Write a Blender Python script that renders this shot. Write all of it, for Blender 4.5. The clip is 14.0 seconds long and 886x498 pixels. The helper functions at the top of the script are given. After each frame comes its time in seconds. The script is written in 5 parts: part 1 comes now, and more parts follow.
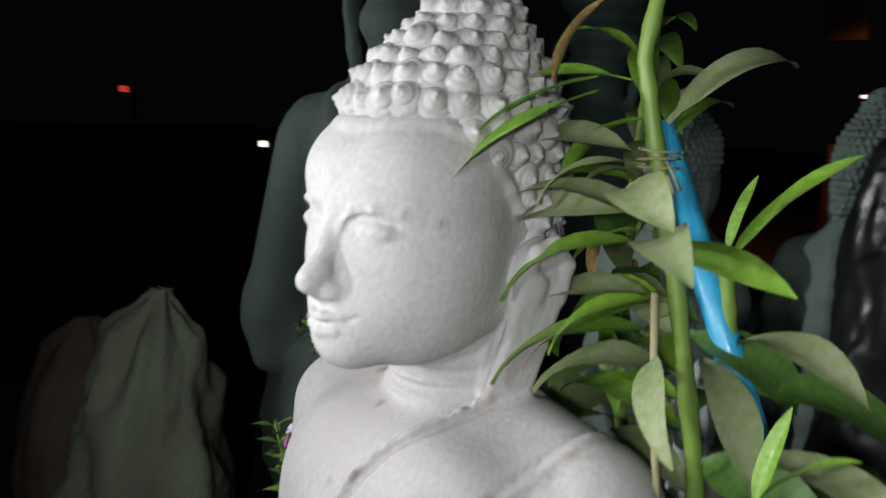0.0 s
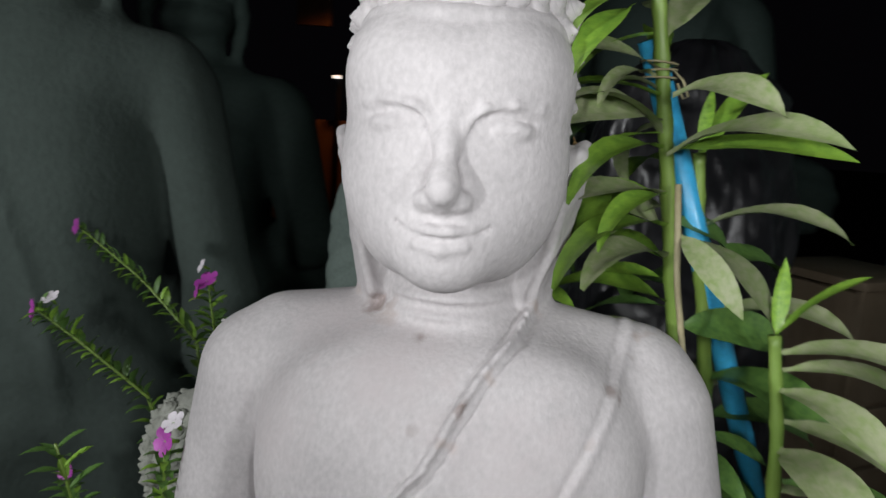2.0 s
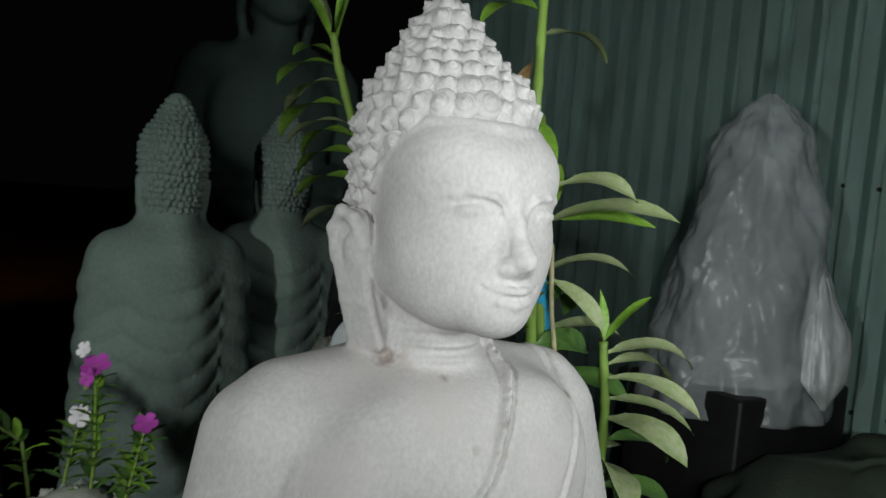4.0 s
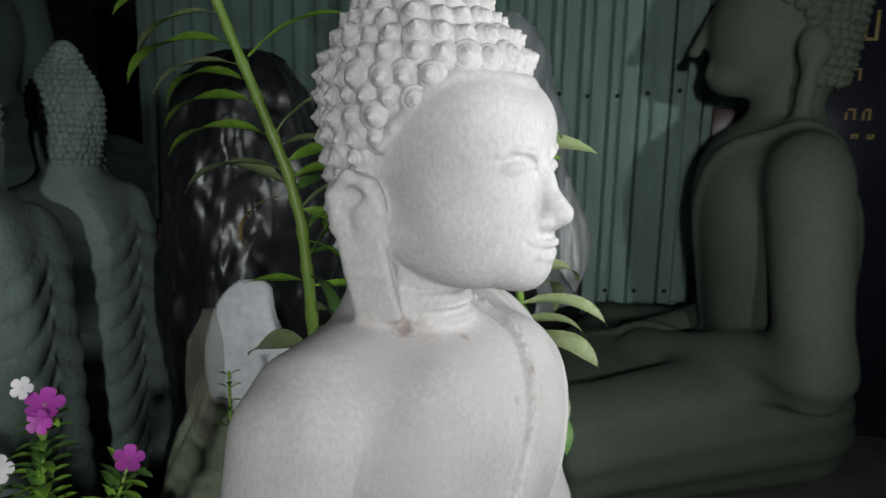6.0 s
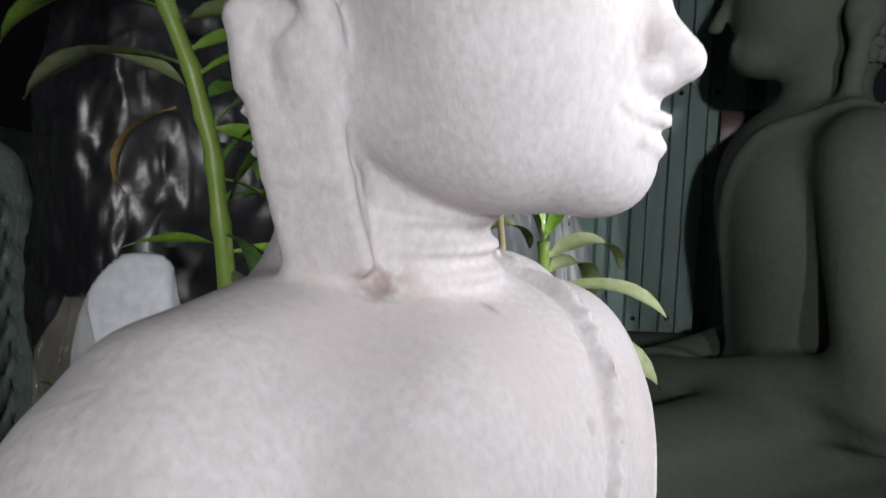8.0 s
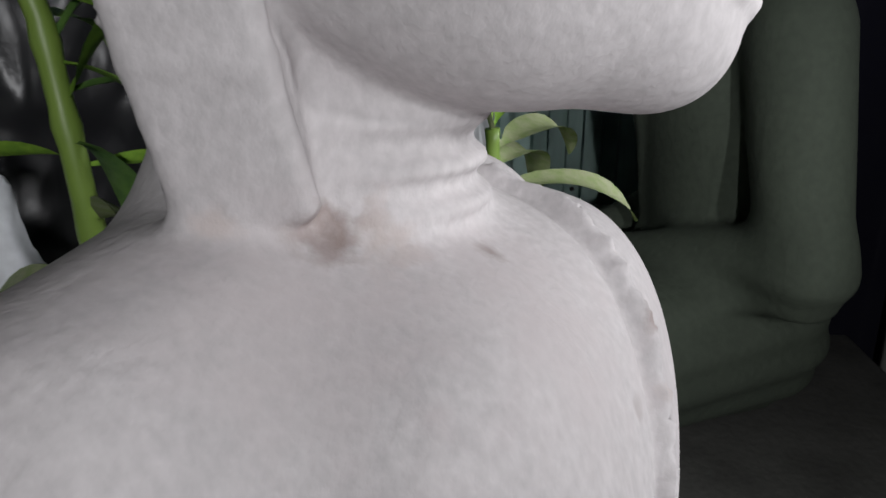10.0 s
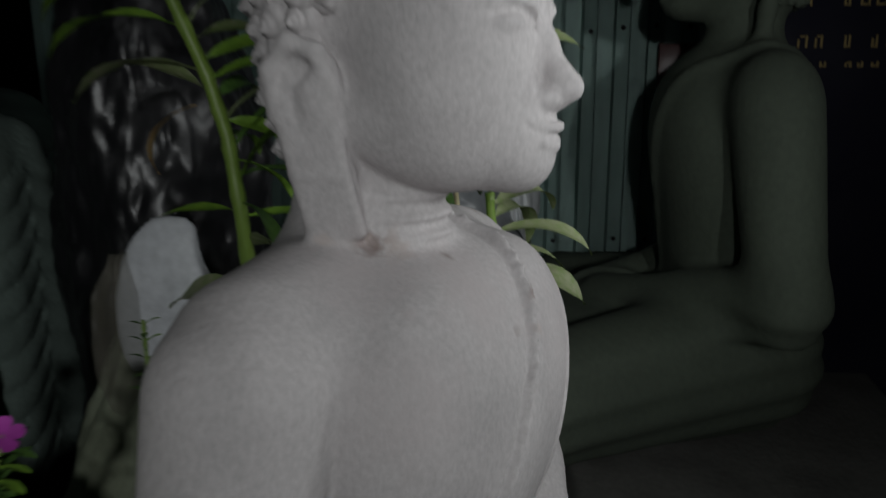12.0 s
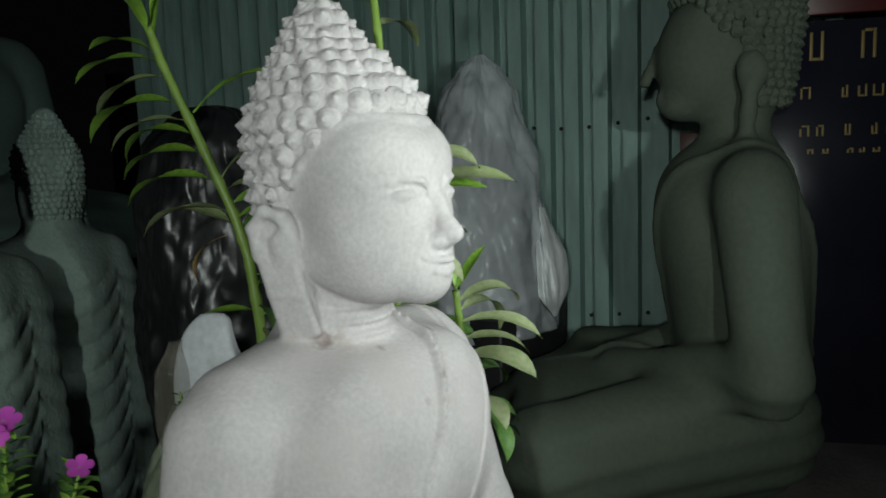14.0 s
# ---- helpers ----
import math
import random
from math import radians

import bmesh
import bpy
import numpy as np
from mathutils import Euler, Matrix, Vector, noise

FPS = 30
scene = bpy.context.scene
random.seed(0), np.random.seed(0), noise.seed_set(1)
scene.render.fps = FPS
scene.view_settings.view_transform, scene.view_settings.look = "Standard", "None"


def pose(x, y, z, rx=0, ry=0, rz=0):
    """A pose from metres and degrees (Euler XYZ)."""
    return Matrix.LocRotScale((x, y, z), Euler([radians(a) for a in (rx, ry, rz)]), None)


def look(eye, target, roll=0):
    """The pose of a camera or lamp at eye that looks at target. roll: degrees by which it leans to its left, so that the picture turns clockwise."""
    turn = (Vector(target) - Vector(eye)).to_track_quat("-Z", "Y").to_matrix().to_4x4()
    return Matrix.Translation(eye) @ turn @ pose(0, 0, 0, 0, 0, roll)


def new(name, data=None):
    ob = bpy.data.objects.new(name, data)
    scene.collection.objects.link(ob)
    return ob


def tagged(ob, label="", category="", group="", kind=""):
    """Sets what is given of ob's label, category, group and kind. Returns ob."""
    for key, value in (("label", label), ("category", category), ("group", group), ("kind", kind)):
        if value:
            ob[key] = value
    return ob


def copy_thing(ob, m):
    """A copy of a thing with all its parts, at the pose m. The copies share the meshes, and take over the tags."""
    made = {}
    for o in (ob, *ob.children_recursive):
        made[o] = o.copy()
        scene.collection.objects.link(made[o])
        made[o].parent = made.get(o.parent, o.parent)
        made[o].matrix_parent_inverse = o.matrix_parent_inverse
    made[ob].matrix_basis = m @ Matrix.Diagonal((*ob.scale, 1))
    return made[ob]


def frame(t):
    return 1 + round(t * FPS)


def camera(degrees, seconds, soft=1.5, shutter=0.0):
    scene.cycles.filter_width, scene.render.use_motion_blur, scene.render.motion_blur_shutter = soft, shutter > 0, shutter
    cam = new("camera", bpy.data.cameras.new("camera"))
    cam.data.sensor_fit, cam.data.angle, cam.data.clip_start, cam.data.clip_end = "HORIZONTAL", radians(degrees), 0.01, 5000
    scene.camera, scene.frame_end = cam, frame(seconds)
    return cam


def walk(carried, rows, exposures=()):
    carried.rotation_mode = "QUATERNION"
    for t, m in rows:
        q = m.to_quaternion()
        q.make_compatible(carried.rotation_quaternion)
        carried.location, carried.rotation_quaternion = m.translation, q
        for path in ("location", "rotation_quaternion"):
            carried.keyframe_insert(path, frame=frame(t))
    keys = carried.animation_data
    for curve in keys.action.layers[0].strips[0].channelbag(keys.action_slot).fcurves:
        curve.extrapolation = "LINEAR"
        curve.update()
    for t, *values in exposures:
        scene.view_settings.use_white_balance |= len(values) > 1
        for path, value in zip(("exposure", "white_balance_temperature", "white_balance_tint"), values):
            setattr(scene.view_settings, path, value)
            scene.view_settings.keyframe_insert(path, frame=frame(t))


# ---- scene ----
cam = camera(63.0, 14.0, 1.5, 0.5)
PATH = [
    (0, (0.424, -0.438, 1.213), (-0.2882, 0.2410, 1.0330), 2.4),
    (0.5, (0.363, -0.545, 1.198), (-0.2090, 0.2535, 1.0102), 2.9),
    (1, (0.257, -0.539, 1.164), (-0.2070, 0.3344, 1.0144), 3.5),
    (1.5, (0.142, -0.516, 1.141), (-0.2065, 0.4062, 0.9727), 4.7),
    (2, (0.041, -0.597, 1.135), (-0.0449, 0.3846, 0.9655), 3.8),
    (2.5, (-0.067, -0.622, 1.124), (-0.0248, 0.3668, 0.9802), 5.0),
    (3, (-0.159, -0.578, 1.128), (0.0888, 0.3868, 1.0446), 5.4),
    (3.5, (-0.308, -0.638, 1.145), (0.1312, 0.2562, 1.0577), 3.6),
    (4, (-0.388, -0.619, 1.144), (0.1654, 0.2111, 1.0715), 4.8),
    (4.2, (-0.394, -0.577, 1.134), (0.1869, 0.2333, 1.0611), 3.7),
    (6.5, (-0.599, -0.338, 1.174), (0.2966, 0.0816, 1.0260), 2.8),
    (7, (-0.460, -0.283, 1.097), (0.4370, 0.1539, 1.0297), 4.0),
    (7.5, (-0.375, -0.244, 1.061), (0.5071, 0.2225, 0.9924), 4.4),
    (8, (-0.337, -0.220, 1.044), (0.5471, 0.2352, 0.9361), 1.9),
    (8.5, (-0.328, -0.205, 1.029), (0.5680, 0.2237, 0.9146), 1.7),
    (10.8, (-0.214, -0.122, 1.053), (0.6939, 0.1353, 0.7217), 0.7),
    (11, (-0.232, -0.137, 1.025), (0.6957, 0.1721, 0.8150), -0.5),
    (11.5, (-0.318, -0.189, 1.060), (0.6069, 0.1150, 0.8315), -1.2),
    (12, (-0.479, -0.286, 1.092), (0.4132, 0.1140, 0.8813), -0.1),
    (12.5, (-0.572, -0.333, 1.125), (0.3153, 0.1039, 0.9782), -0.6),
    (13, (-0.619, -0.352, 1.143), (0.2614, 0.0926, 0.9810), -0.8),
    (13.5, (-0.629, -0.405, 1.159), (0.2478, 0.0556, 1.0222), -2.5),
    (14, (-0.599, -0.511, 1.162), (0.2515, 0.0017, 1.0449), -2.0),
]
EXPOSURE = [  # seconds, stops, kelvin, tint
    (0.0, -0.6, 6500, 9), (0.5, -0.75, 6500, 10), (1.0, -0.55, 6500, 11), (1.5, -0.55, 6500, 12), (2.0, -0.85, 6500, 12), (2.5, -0.9, 6500, 13), (3.0, -0.85, 6500, 8), (3.5, -0.95, 6500, 4), (4.2, -0.95, 6500, 2),
    (6.5, -0.52, 6500, 9), (7.0, -0.2, 6500, 13), (7.5, -0.22, 6500, 14), (8.0, -0.4, 6500, 15), (8.5, -0.6, 6500, 16), (11.0, -1.1, 6500, 12), (11.5, -1.75, 6500, 11), (12.0, -1.9, 6500, 9),
    (12.5, -1.2, 6500, 4), (13.0, -0.7, 6500, 0), (14.0, -0.85, 6500, -1),
]
walk(cam, [(t, look(eye, target, roll)) for t, eye, target, roll in PATH], EXPOSURE)

# the carried phone's torch, stood at five places along its way, each throwing its cone ahead
HEAD, FENCE, SHEETS_FAR = (0.0, -0.02, 1.03), (1.5, 0.32, 1.42), (1.75, 0.75, 1.36)
TORCHES = [((0.58, -0.74, 1.26), HEAD, 17.0, 125), ((0.27, -0.88, 1.25), HEAD, 13.0, 125), ((-0.10, -0.96, 1.23), HEAD, 15.0, 125), ((-0.62, -1.00, 1.24), SHEETS_FAR, 64.0, 62), ((-1.30, -0.66, 1.27), FENCE, 68.0, 125)]
for eye, target, power, cone in TORCHES:
    torch = bpy.data.lights.new("torch", "SPOT")
    torch.energy, torch.shadow_soft_size, torch.color = power, 0.03, (0.97, 1.0, 1.0)
    torch.spot_size, torch.spot_blend = radians(cone), 0.9
    new("torch", torch).matrix_world = look(eye, target)

world = bpy.data.worlds.new("night")
scene.world = world
world.use_nodes = True
night = world.node_tree.nodes["Background"]
night.inputs["Color"].default_value, night.inputs["Strength"].default_value = (0.5, 0.45, 0.6, 1), 0.004


# ---- materials ----
def material(name, base, rough=0.6, second=None, scale=8.0, fine=90.0, bump=0.2, metal=0.0, speck=None, stretch=(1, 1, 1),
             clear=0.0, per_object=0.0, thin=None, depth=0.004, coarse=0.6, grain=0.22):
    """Two scales of colour change, grain and relief, in object space at real size."""
    m = bpy.data.materials.new(name)
    m.use_nodes = True
    nt, b = m.node_tree, m.node_tree.nodes["Principled BSDF"]
    L = nt.links.new
    co = nt.nodes.new("ShaderNodeTexCoord")
    mp = nt.nodes.new("ShaderNodeMapping")
    mp.inputs["Scale"].default_value = stretch
    L(co.outputs["Object"], mp.inputs["Vector"])

    def noise_node(s, detail=6.0):
        n = nt.nodes.new("ShaderNodeTexNoise")
        n.inputs["Scale"].default_value, n.inputs["Detail"].default_value = s, detail
        L(mp.outputs["Vector"], n.inputs["Vector"])
        return n.outputs["Fac"]

    def mix(fac, a, c, kind="MIX"):
        x = nt.nodes.new("ShaderNodeMix")
        x.data_type, x.blend_type = "RGBA", kind
        for s, v in ((x.inputs[0], fac), (x.inputs[6], a), (x.inputs[7], c)):
            if hasattr(v, "links"):
                L(v, s)
            else:
                s.default_value = v
        return x.outputs[2]

    def ramp(v, lo, hi):
        r = nt.nodes.new("ShaderNodeMapRange")
        r.inputs["From Min"].default_value, r.inputs["From Max"].default_value = lo, hi
        L(v, r.inputs["Value"])
        return r.outputs["Result"]

    second = second or tuple(c * coarse for c in base)
    big, small = noise_node(scale), noise_node(fine)
    col = mix(ramp(big, 0.38, 0.68), (*base, 1), (*second, 1))
    col = mix(ramp(small, 0.3, 0.75), col, mix(grain, col, (0.02, 0.02, 0.02, 1)))
    if speck:
        col = mix(ramp(noise_node(speck[1], 3.0), speck[2], speck[2] + 0.06), col, (*speck[0], 1))
    if per_object:
        info = nt.nodes.new("ShaderNodeObjectInfo")
        hsv = nt.nodes.new("ShaderNodeHueSaturation")
        r = nt.nodes.new("ShaderNodeMapRange")
        r.inputs["To Min"].default_value, r.inputs["To Max"].default_value = 1 - per_object, 1 + per_object
        L(info.outputs["Random"], r.inputs["Value"])
        L(r.outputs["Result"], hsv.inputs["Value"])
        L(col, hsv.inputs["Color"])
        col = hsv.outputs["Color"]
    L(col, b.inputs["Base Color"])
    b.inputs["Metallic"].default_value = metal
    b.inputs["Coat Weight"].default_value = clear
    rr = nt.nodes.new("ShaderNodeMapRange")
    rr.inputs["To Min"].default_value, rr.inputs["To Max"].default_value = max(0.03, rough - 0.1), min(1, rough + 0.12)
    L(big, rr.inputs["Value"])
    L(rr.outputs["Result"], b.inputs["Roughness"])
    if bump:
        bp = nt.nodes.new("ShaderNodeBump")
        bp.inputs["Strength"].default_value, bp.inputs["Distance"].default_value = bump, depth
        L(small, bp.inputs["Height"])
        L(bp.outputs["Normal"], b.inputs["Normal"])
    if thin:
        b.inputs["Alpha"].default_value = thin
    return m


def stained(m, marks):
    """Brown damp patches and dark chips at set places on a material: (place, radius, colour, strength)."""
    nt, b = m.node_tree, m.node_tree.nodes["Principled BSDF"]
    L = nt.links.new
    co = nt.nodes.new("ShaderNodeTexCoord")
    n = nt.nodes.new("ShaderNodeTexNoise")
    n.inputs["Scale"].default_value, n.inputs["Detail"].default_value = 70.0, 6.0
    L(co.outputs["Object"], n.inputs["Vector"])
    for place, radius, colour, strength in marks:
        d = nt.nodes.new("ShaderNodeVectorMath")
        d.operation = "DISTANCE"
        L(co.outputs["Object"], d.inputs[0])
        d.inputs[1].default_value = place
        w = nt.nodes.new("ShaderNodeMath")
        w.operation = "MULTIPLY_ADD"
        L(n.outputs["Fac"], w.inputs[0])
        w.inputs[1].default_value = radius * (1.6 if radius > 0.03 else 2.4)
        L(d.outputs["Value"], w.inputs[2])
        r = nt.nodes.new("ShaderNodeMapRange")
        r.inputs["From Min"].default_value, r.inputs["From Max"].default_value = (radius * 0.9, radius * 1.9) if radius > 0.03 else (radius * 1.5, radius * 2.0)
        r.inputs["To Min"].default_value, r.inputs["To Max"].default_value = strength, 0.0
        L(w.outputs["Value"], r.inputs["Value"])
        x = nt.nodes.new("ShaderNodeMix")
        x.data_type = "RGBA"
        old = b.inputs["Base Color"].links[0].from_socket
        L(r.outputs["Result"], x.inputs[0])
        L(old, x.inputs[6])
        x.inputs[7].default_value = (*colour, 1)
        L(x.outputs[2], b.inputs["Base Color"])


M_PLASTER = material("pale_cement", (0.58, 0.55, 0.555), 0.88, (0.485, 0.46, 0.465), 15.0, 230.0, 0.36, depth=0.0016, grain=0.19, stretch=(1.1, 1.1, 0.8))
BROWN = (0.17, 0.115, 0.095)
TAN, LILAC = (0.42, 0.355, 0.33), (0.50, 0.455, 0.46)
stained(M_PLASTER, [((-0.057, -0.045, 0.988), 0.017, BROWN, 0.9), ((-0.048, -0.055, 0.984), 0.018, TAN, 0.7), ((-0.018, -0.083, 0.976), 0.009, BROWN, 0.8), ((-0.075, -0.018, 0.995), 0.010, TAN, 0.7),
                    ((0.023, -0.136, 0.949), 0.010, BROWN, 0.75), ((0.012, -0.146, 0.924), 0.009, TAN, 0.8), ((0.039, -0.122, 0.966), 0.009, TAN, 0.8), ((0.067, -0.040, 0.997), 0.010, TAN, 0.8),
                    ((0.078, -0.088, 0.972), 0.0035, (0.05, 0.05, 0.05), 1.0), ((0.151, -0.034, 0.979), 0.013, TAN, 0.8), ((0.143, -0.053, 0.966), 0.010, BROWN, 0.7), ((0.122, -0.093, 0.949), 0.012, BROWN, 0.6),
                    ((0.106, -0.126, 0.924), 0.010, TAN, 0.8), ((-0.004, -0.120, 0.945), 0.008, TAN, 0.4), ((-0.014, -0.133, 0.928), 0.007, BROWN, 0.3),
                    ((-0.03, -0.10, 0.955), 0.055, LILAC, 0.75), ((-0.087, -0.046, 0.975), 0.045, LILAC, 0.7), ((-0.122, -0.10, 0.905), 0.050, LILAC, 0.6), ((0.06, -0.12, 0.90), 0.06, LILAC, 0.7)])
M_STONE = material("grey_green_stone", (0.185, 0.24, 0.215), 0.85, (0.135, 0.18, 0.16), 7.0, 140.0, 0.4)
# the grey-green stone again, base colour lowered to hold the torch's fall-off
M_STONE_TALL = material("dimmed_grey_stone", (0.075, 0.102, 0.09), 0.9, (0.055, 0.077, 0.067), 5.0, 130.0, 0.4)
M_STONE_OLIVE = material("olive_grey_stone", (0.090, 0.112, 0.082), 0.85, (0.066, 0.083, 0.061), 5.0, 120.0, 0.4)
M_STONE_DARK = material("dark_green_stone", (0.075, 0.115, 0.10), 0.85, (0.05, 0.08, 0.07), 5.0, 120.0, 0.4)
M_ROUGH = material("rough_pale_stone", (0.42, 0.43, 0.38), 0.9, (0.30, 0.32, 0.27), 14.0, 90.0, 0.7)
M_ZINC = material("zinc_sheet", (0.60, 0.82, 0.77), 0.5, (0.46, 0.65, 0.60), 2.5, 30.0, 0.1, metal=0.15, stretch=(1, 1, 0.2), speck=((0.30, 0.26, 0.22), 9.0, 0.72))
M_EARTH = material("dark_earth", (0.045, 0.038, 0.032), 0.95, (0.02, 0.018, 0.015), 4.0, 60.0, 0.8, depth=0.01)
M_CEMENT = material("grey_cement", (0.19, 0.19, 0.175), 0.9, (0.12, 0.12, 0.11), 6.0, 70.0, 0.5)
M_BLUE = material("blue_pvc", (0.045, 0.42, 0.72), 0.32, (0.04, 0.36, 0.64), 20.0, 200.0, 0.03, clear=0.3)
M_LEAF = material("fresh_leaf", (0.24, 0.42, 0.05), 0.42, (0.15, 0.30, 0.035), 16.0, 120.0, 0.1, per_object=0.3, clear=0.1)
M_LEAF_DUSTY = material("dusty_leaf", (0.30, 0.33, 0.19), 0.6, (0.20, 0.28, 0.09), 14.0, 140.0, 0.15, per_object=0.25)
M_LEAF_DARK = material("dark_leaf", (0.10, 0.20, 0.04), 0.45, (0.06, 0.14, 0.03), 20.0, 120.0, 0.1, per_object=0.3)
M_DRY = material("dry_leaf", (0.60, 0.40, 0.17), 0.7, (0.38, 0.22, 0.08), 18.0, 90.0, 0.3, per_object=0.2)
M_STALK = material("green_cane", (0.21, 0.32, 0.06), 0.45, (0.14, 0.24, 0.04), 18.0, 100.0, 0.1, stretch=(1, 1, 0.3))
M_TWIG = material("pale_twig", (0.40, 0.36, 0.22), 0.8, (0.28, 0.24, 0.13), 20.0, 100.0, 0.3)
M_PETAL = material("purple_petal", (0.46, 0.06, 0.42), 0.5, (0.34, 0.04, 0.32), 60.0, 200.0, 0.05, per_object=0.2)
M_PETAL_WHITE = material("white_petal", (0.78, 0.76, 0.78), 0.5, (0.68, 0.60, 0.68), 60.0, 200.0, 0.05)
M_BLACK = material("black_plastic_film", (0.010, 0.010, 0.012), 0.34, (0.012, 0.012, 0.014), 9.0, 24.0, 0.3, depth=0.006)
M_FILM = material("clear_plastic_film", (0.78, 0.82, 0.86), 0.25, (0.66, 0.70, 0.74), 8.0, 14.0, 0.8, depth=0.006, thin=0.48)
M_SHEET = material("pale_wrapping", (0.82, 0.85, 0.87), 0.4, (0.74, 0.77, 0.79), 7.0, 16.0, 0.5, depth=0.006)
M_TARP = material("olive_tarp", (0.26, 0.29, 0.21), 0.85, (0.17, 0.19, 0.13), 6.0, 160.0, 0.5, stretch=(1, 1, 0.4))
M_BROWNCLOTH = material("brown_cloth", (0.12, 0.09, 0.065), 0.9, (0.07, 0.05, 0.04), 8.0, 120.0, 0.4)
M_WHITE = material("white_plaster_piece", (0.74, 0.76, 0.80), 0.6, (0.66, 0.68, 0.72), 12.0, 100.0, 0.1)
M_BOARD = material("black_gloss_board", (0.012, 0.012, 0.022), 0.13, (0.02, 0.02, 0.03), 3.0, 60.0, 0.03)
M_REDBOARD = material("dark_red_board", (0.10, 0.018, 0.018), 0.3, (0.07, 0.012, 0.012), 5.0, 60.0, 0.05)
M_GOLD = material("gold_letters", (0.27, 0.20, 0.07), 0.5, (0.25, 0.18, 0.06), 20.0, 100.0, 0.05, metal=0.3)
M_WOOD = material("old_brown_wood", (0.16, 0.085, 0.05), 0.8, (0.09, 0.05, 0.03), 7.0, 60.0, 0.4, stretch=(1, 1, 0.2))
M_CARTON = material("worn_cardboard", (0.40, 0.31, 0.21), 0.9, (0.30, 0.22, 0.14), 6.0, 80.0, 0.3, stretch=(1, 1, 0.3))
M_GREENBAG = material("green_plastic", (0.02, 0.20, 0.09), 0.4, (0.015, 0.13, 0.06), 8.0, 40.0, 0.4, depth=0.01)
M_POLE = material("pale_painted_pole", (0.48, 0.48, 0.44), 0.6, (0.36, 0.36, 0.33), 8.0, 60.0, 0.2)
# also colours the box under the wrap, where its dark stands in for shade
M_METAL_AND_SHADE = material("dark_metal_and_shade", (0.06, 0.06, 0.06), 0.5, metal=0.6)


# ---- helpers for shapes ----
def thing(name, label, category, place=(0, 0, 0), turn=0.0, group="", kind=""):
    ob = new(name)
    ob.matrix_basis = pose(*place, 0, 0, turn)
    ob.empty_display_size = 0.05
    return tagged(ob, label, category, group, kind)


def mesh_of(name, bm, mat, smooth=True):
    me = bpy.data.meshes.new(name)
    bm.to_mesh(me)
    bm.free()
    me.materials.append(mat)
    if smooth:
        me.polygons.foreach_set("use_smooth", [True] * len(me.polygons))
    return me


def part(name, bm, mat, parent=None, label="", smooth=True):
    ob = new(name, mesh_of(name, bm, mat, smooth))
    ob.parent = parent
    return tagged(ob, label)


def arrays_mesh(name, verts, faces, mat, smooth=True):
    me = bpy.data.meshes.new(name)
    me.from_pydata(verts, [], faces)
    me.materials.append(mat)
    if smooth:
        me.polygons.foreach_set("use_smooth", [True] * len(me.polygons))
    me.update()
    return me


def tube(bm, points, radii, sides=8, cap=True):
    """A bent, tapered round bar through points."""
    rings, side = [], Vector((1, 0, 0))
    pts = [Vector(p) for p in points]
    for n, p in enumerate(pts):
        d = (pts[min(n + 1, len(pts) - 1)] - pts[max(n - 1, 0)]).normalized()
        if abs(d.dot(side)) > 0.9:
            side = Vector((0, 1, 0)) if abs(d.y) < 0.9 else Vector((0, 0, 1))
        a = (side - d * side.dot(d)).normalized()
        c = d.cross(a)
        r = radii[n] if hasattr(radii, "__len__") else radii
        rings.append([bm.verts.new(p + r * (math.cos(2 * math.pi * k / sides) * a + math.sin(2 * math.pi * k / sides) * c)) for k in range(sides)])
        side = a
    for u, v in zip(rings, rings[1:]):
        for k in range(sides):
            bm.faces.new((u[k], u[(k + 1) % sides], v[(k + 1) % sides], v[k]))
    if cap:
        bm.faces.new(rings[0][::-1])
        bm.faces.new(rings[-1])
    return rings


def box(bm, lo, hi, bevel=0.0):
    m = Matrix.LocRotScale([(a + b) / 2 for a, b in zip(lo, hi)], None, [b - a for a, b in zip(lo, hi)])
    made = bmesh.ops.create_cube(bm, size=1, matrix=m)
    if bevel:
        edges = list({e for v in made["verts"] for e in v.link_edges})
        bmesh.ops.bevel(bm, geom=edges, offset=bevel, segments=2, affect="EDGES", profile=0.6)
    return bm


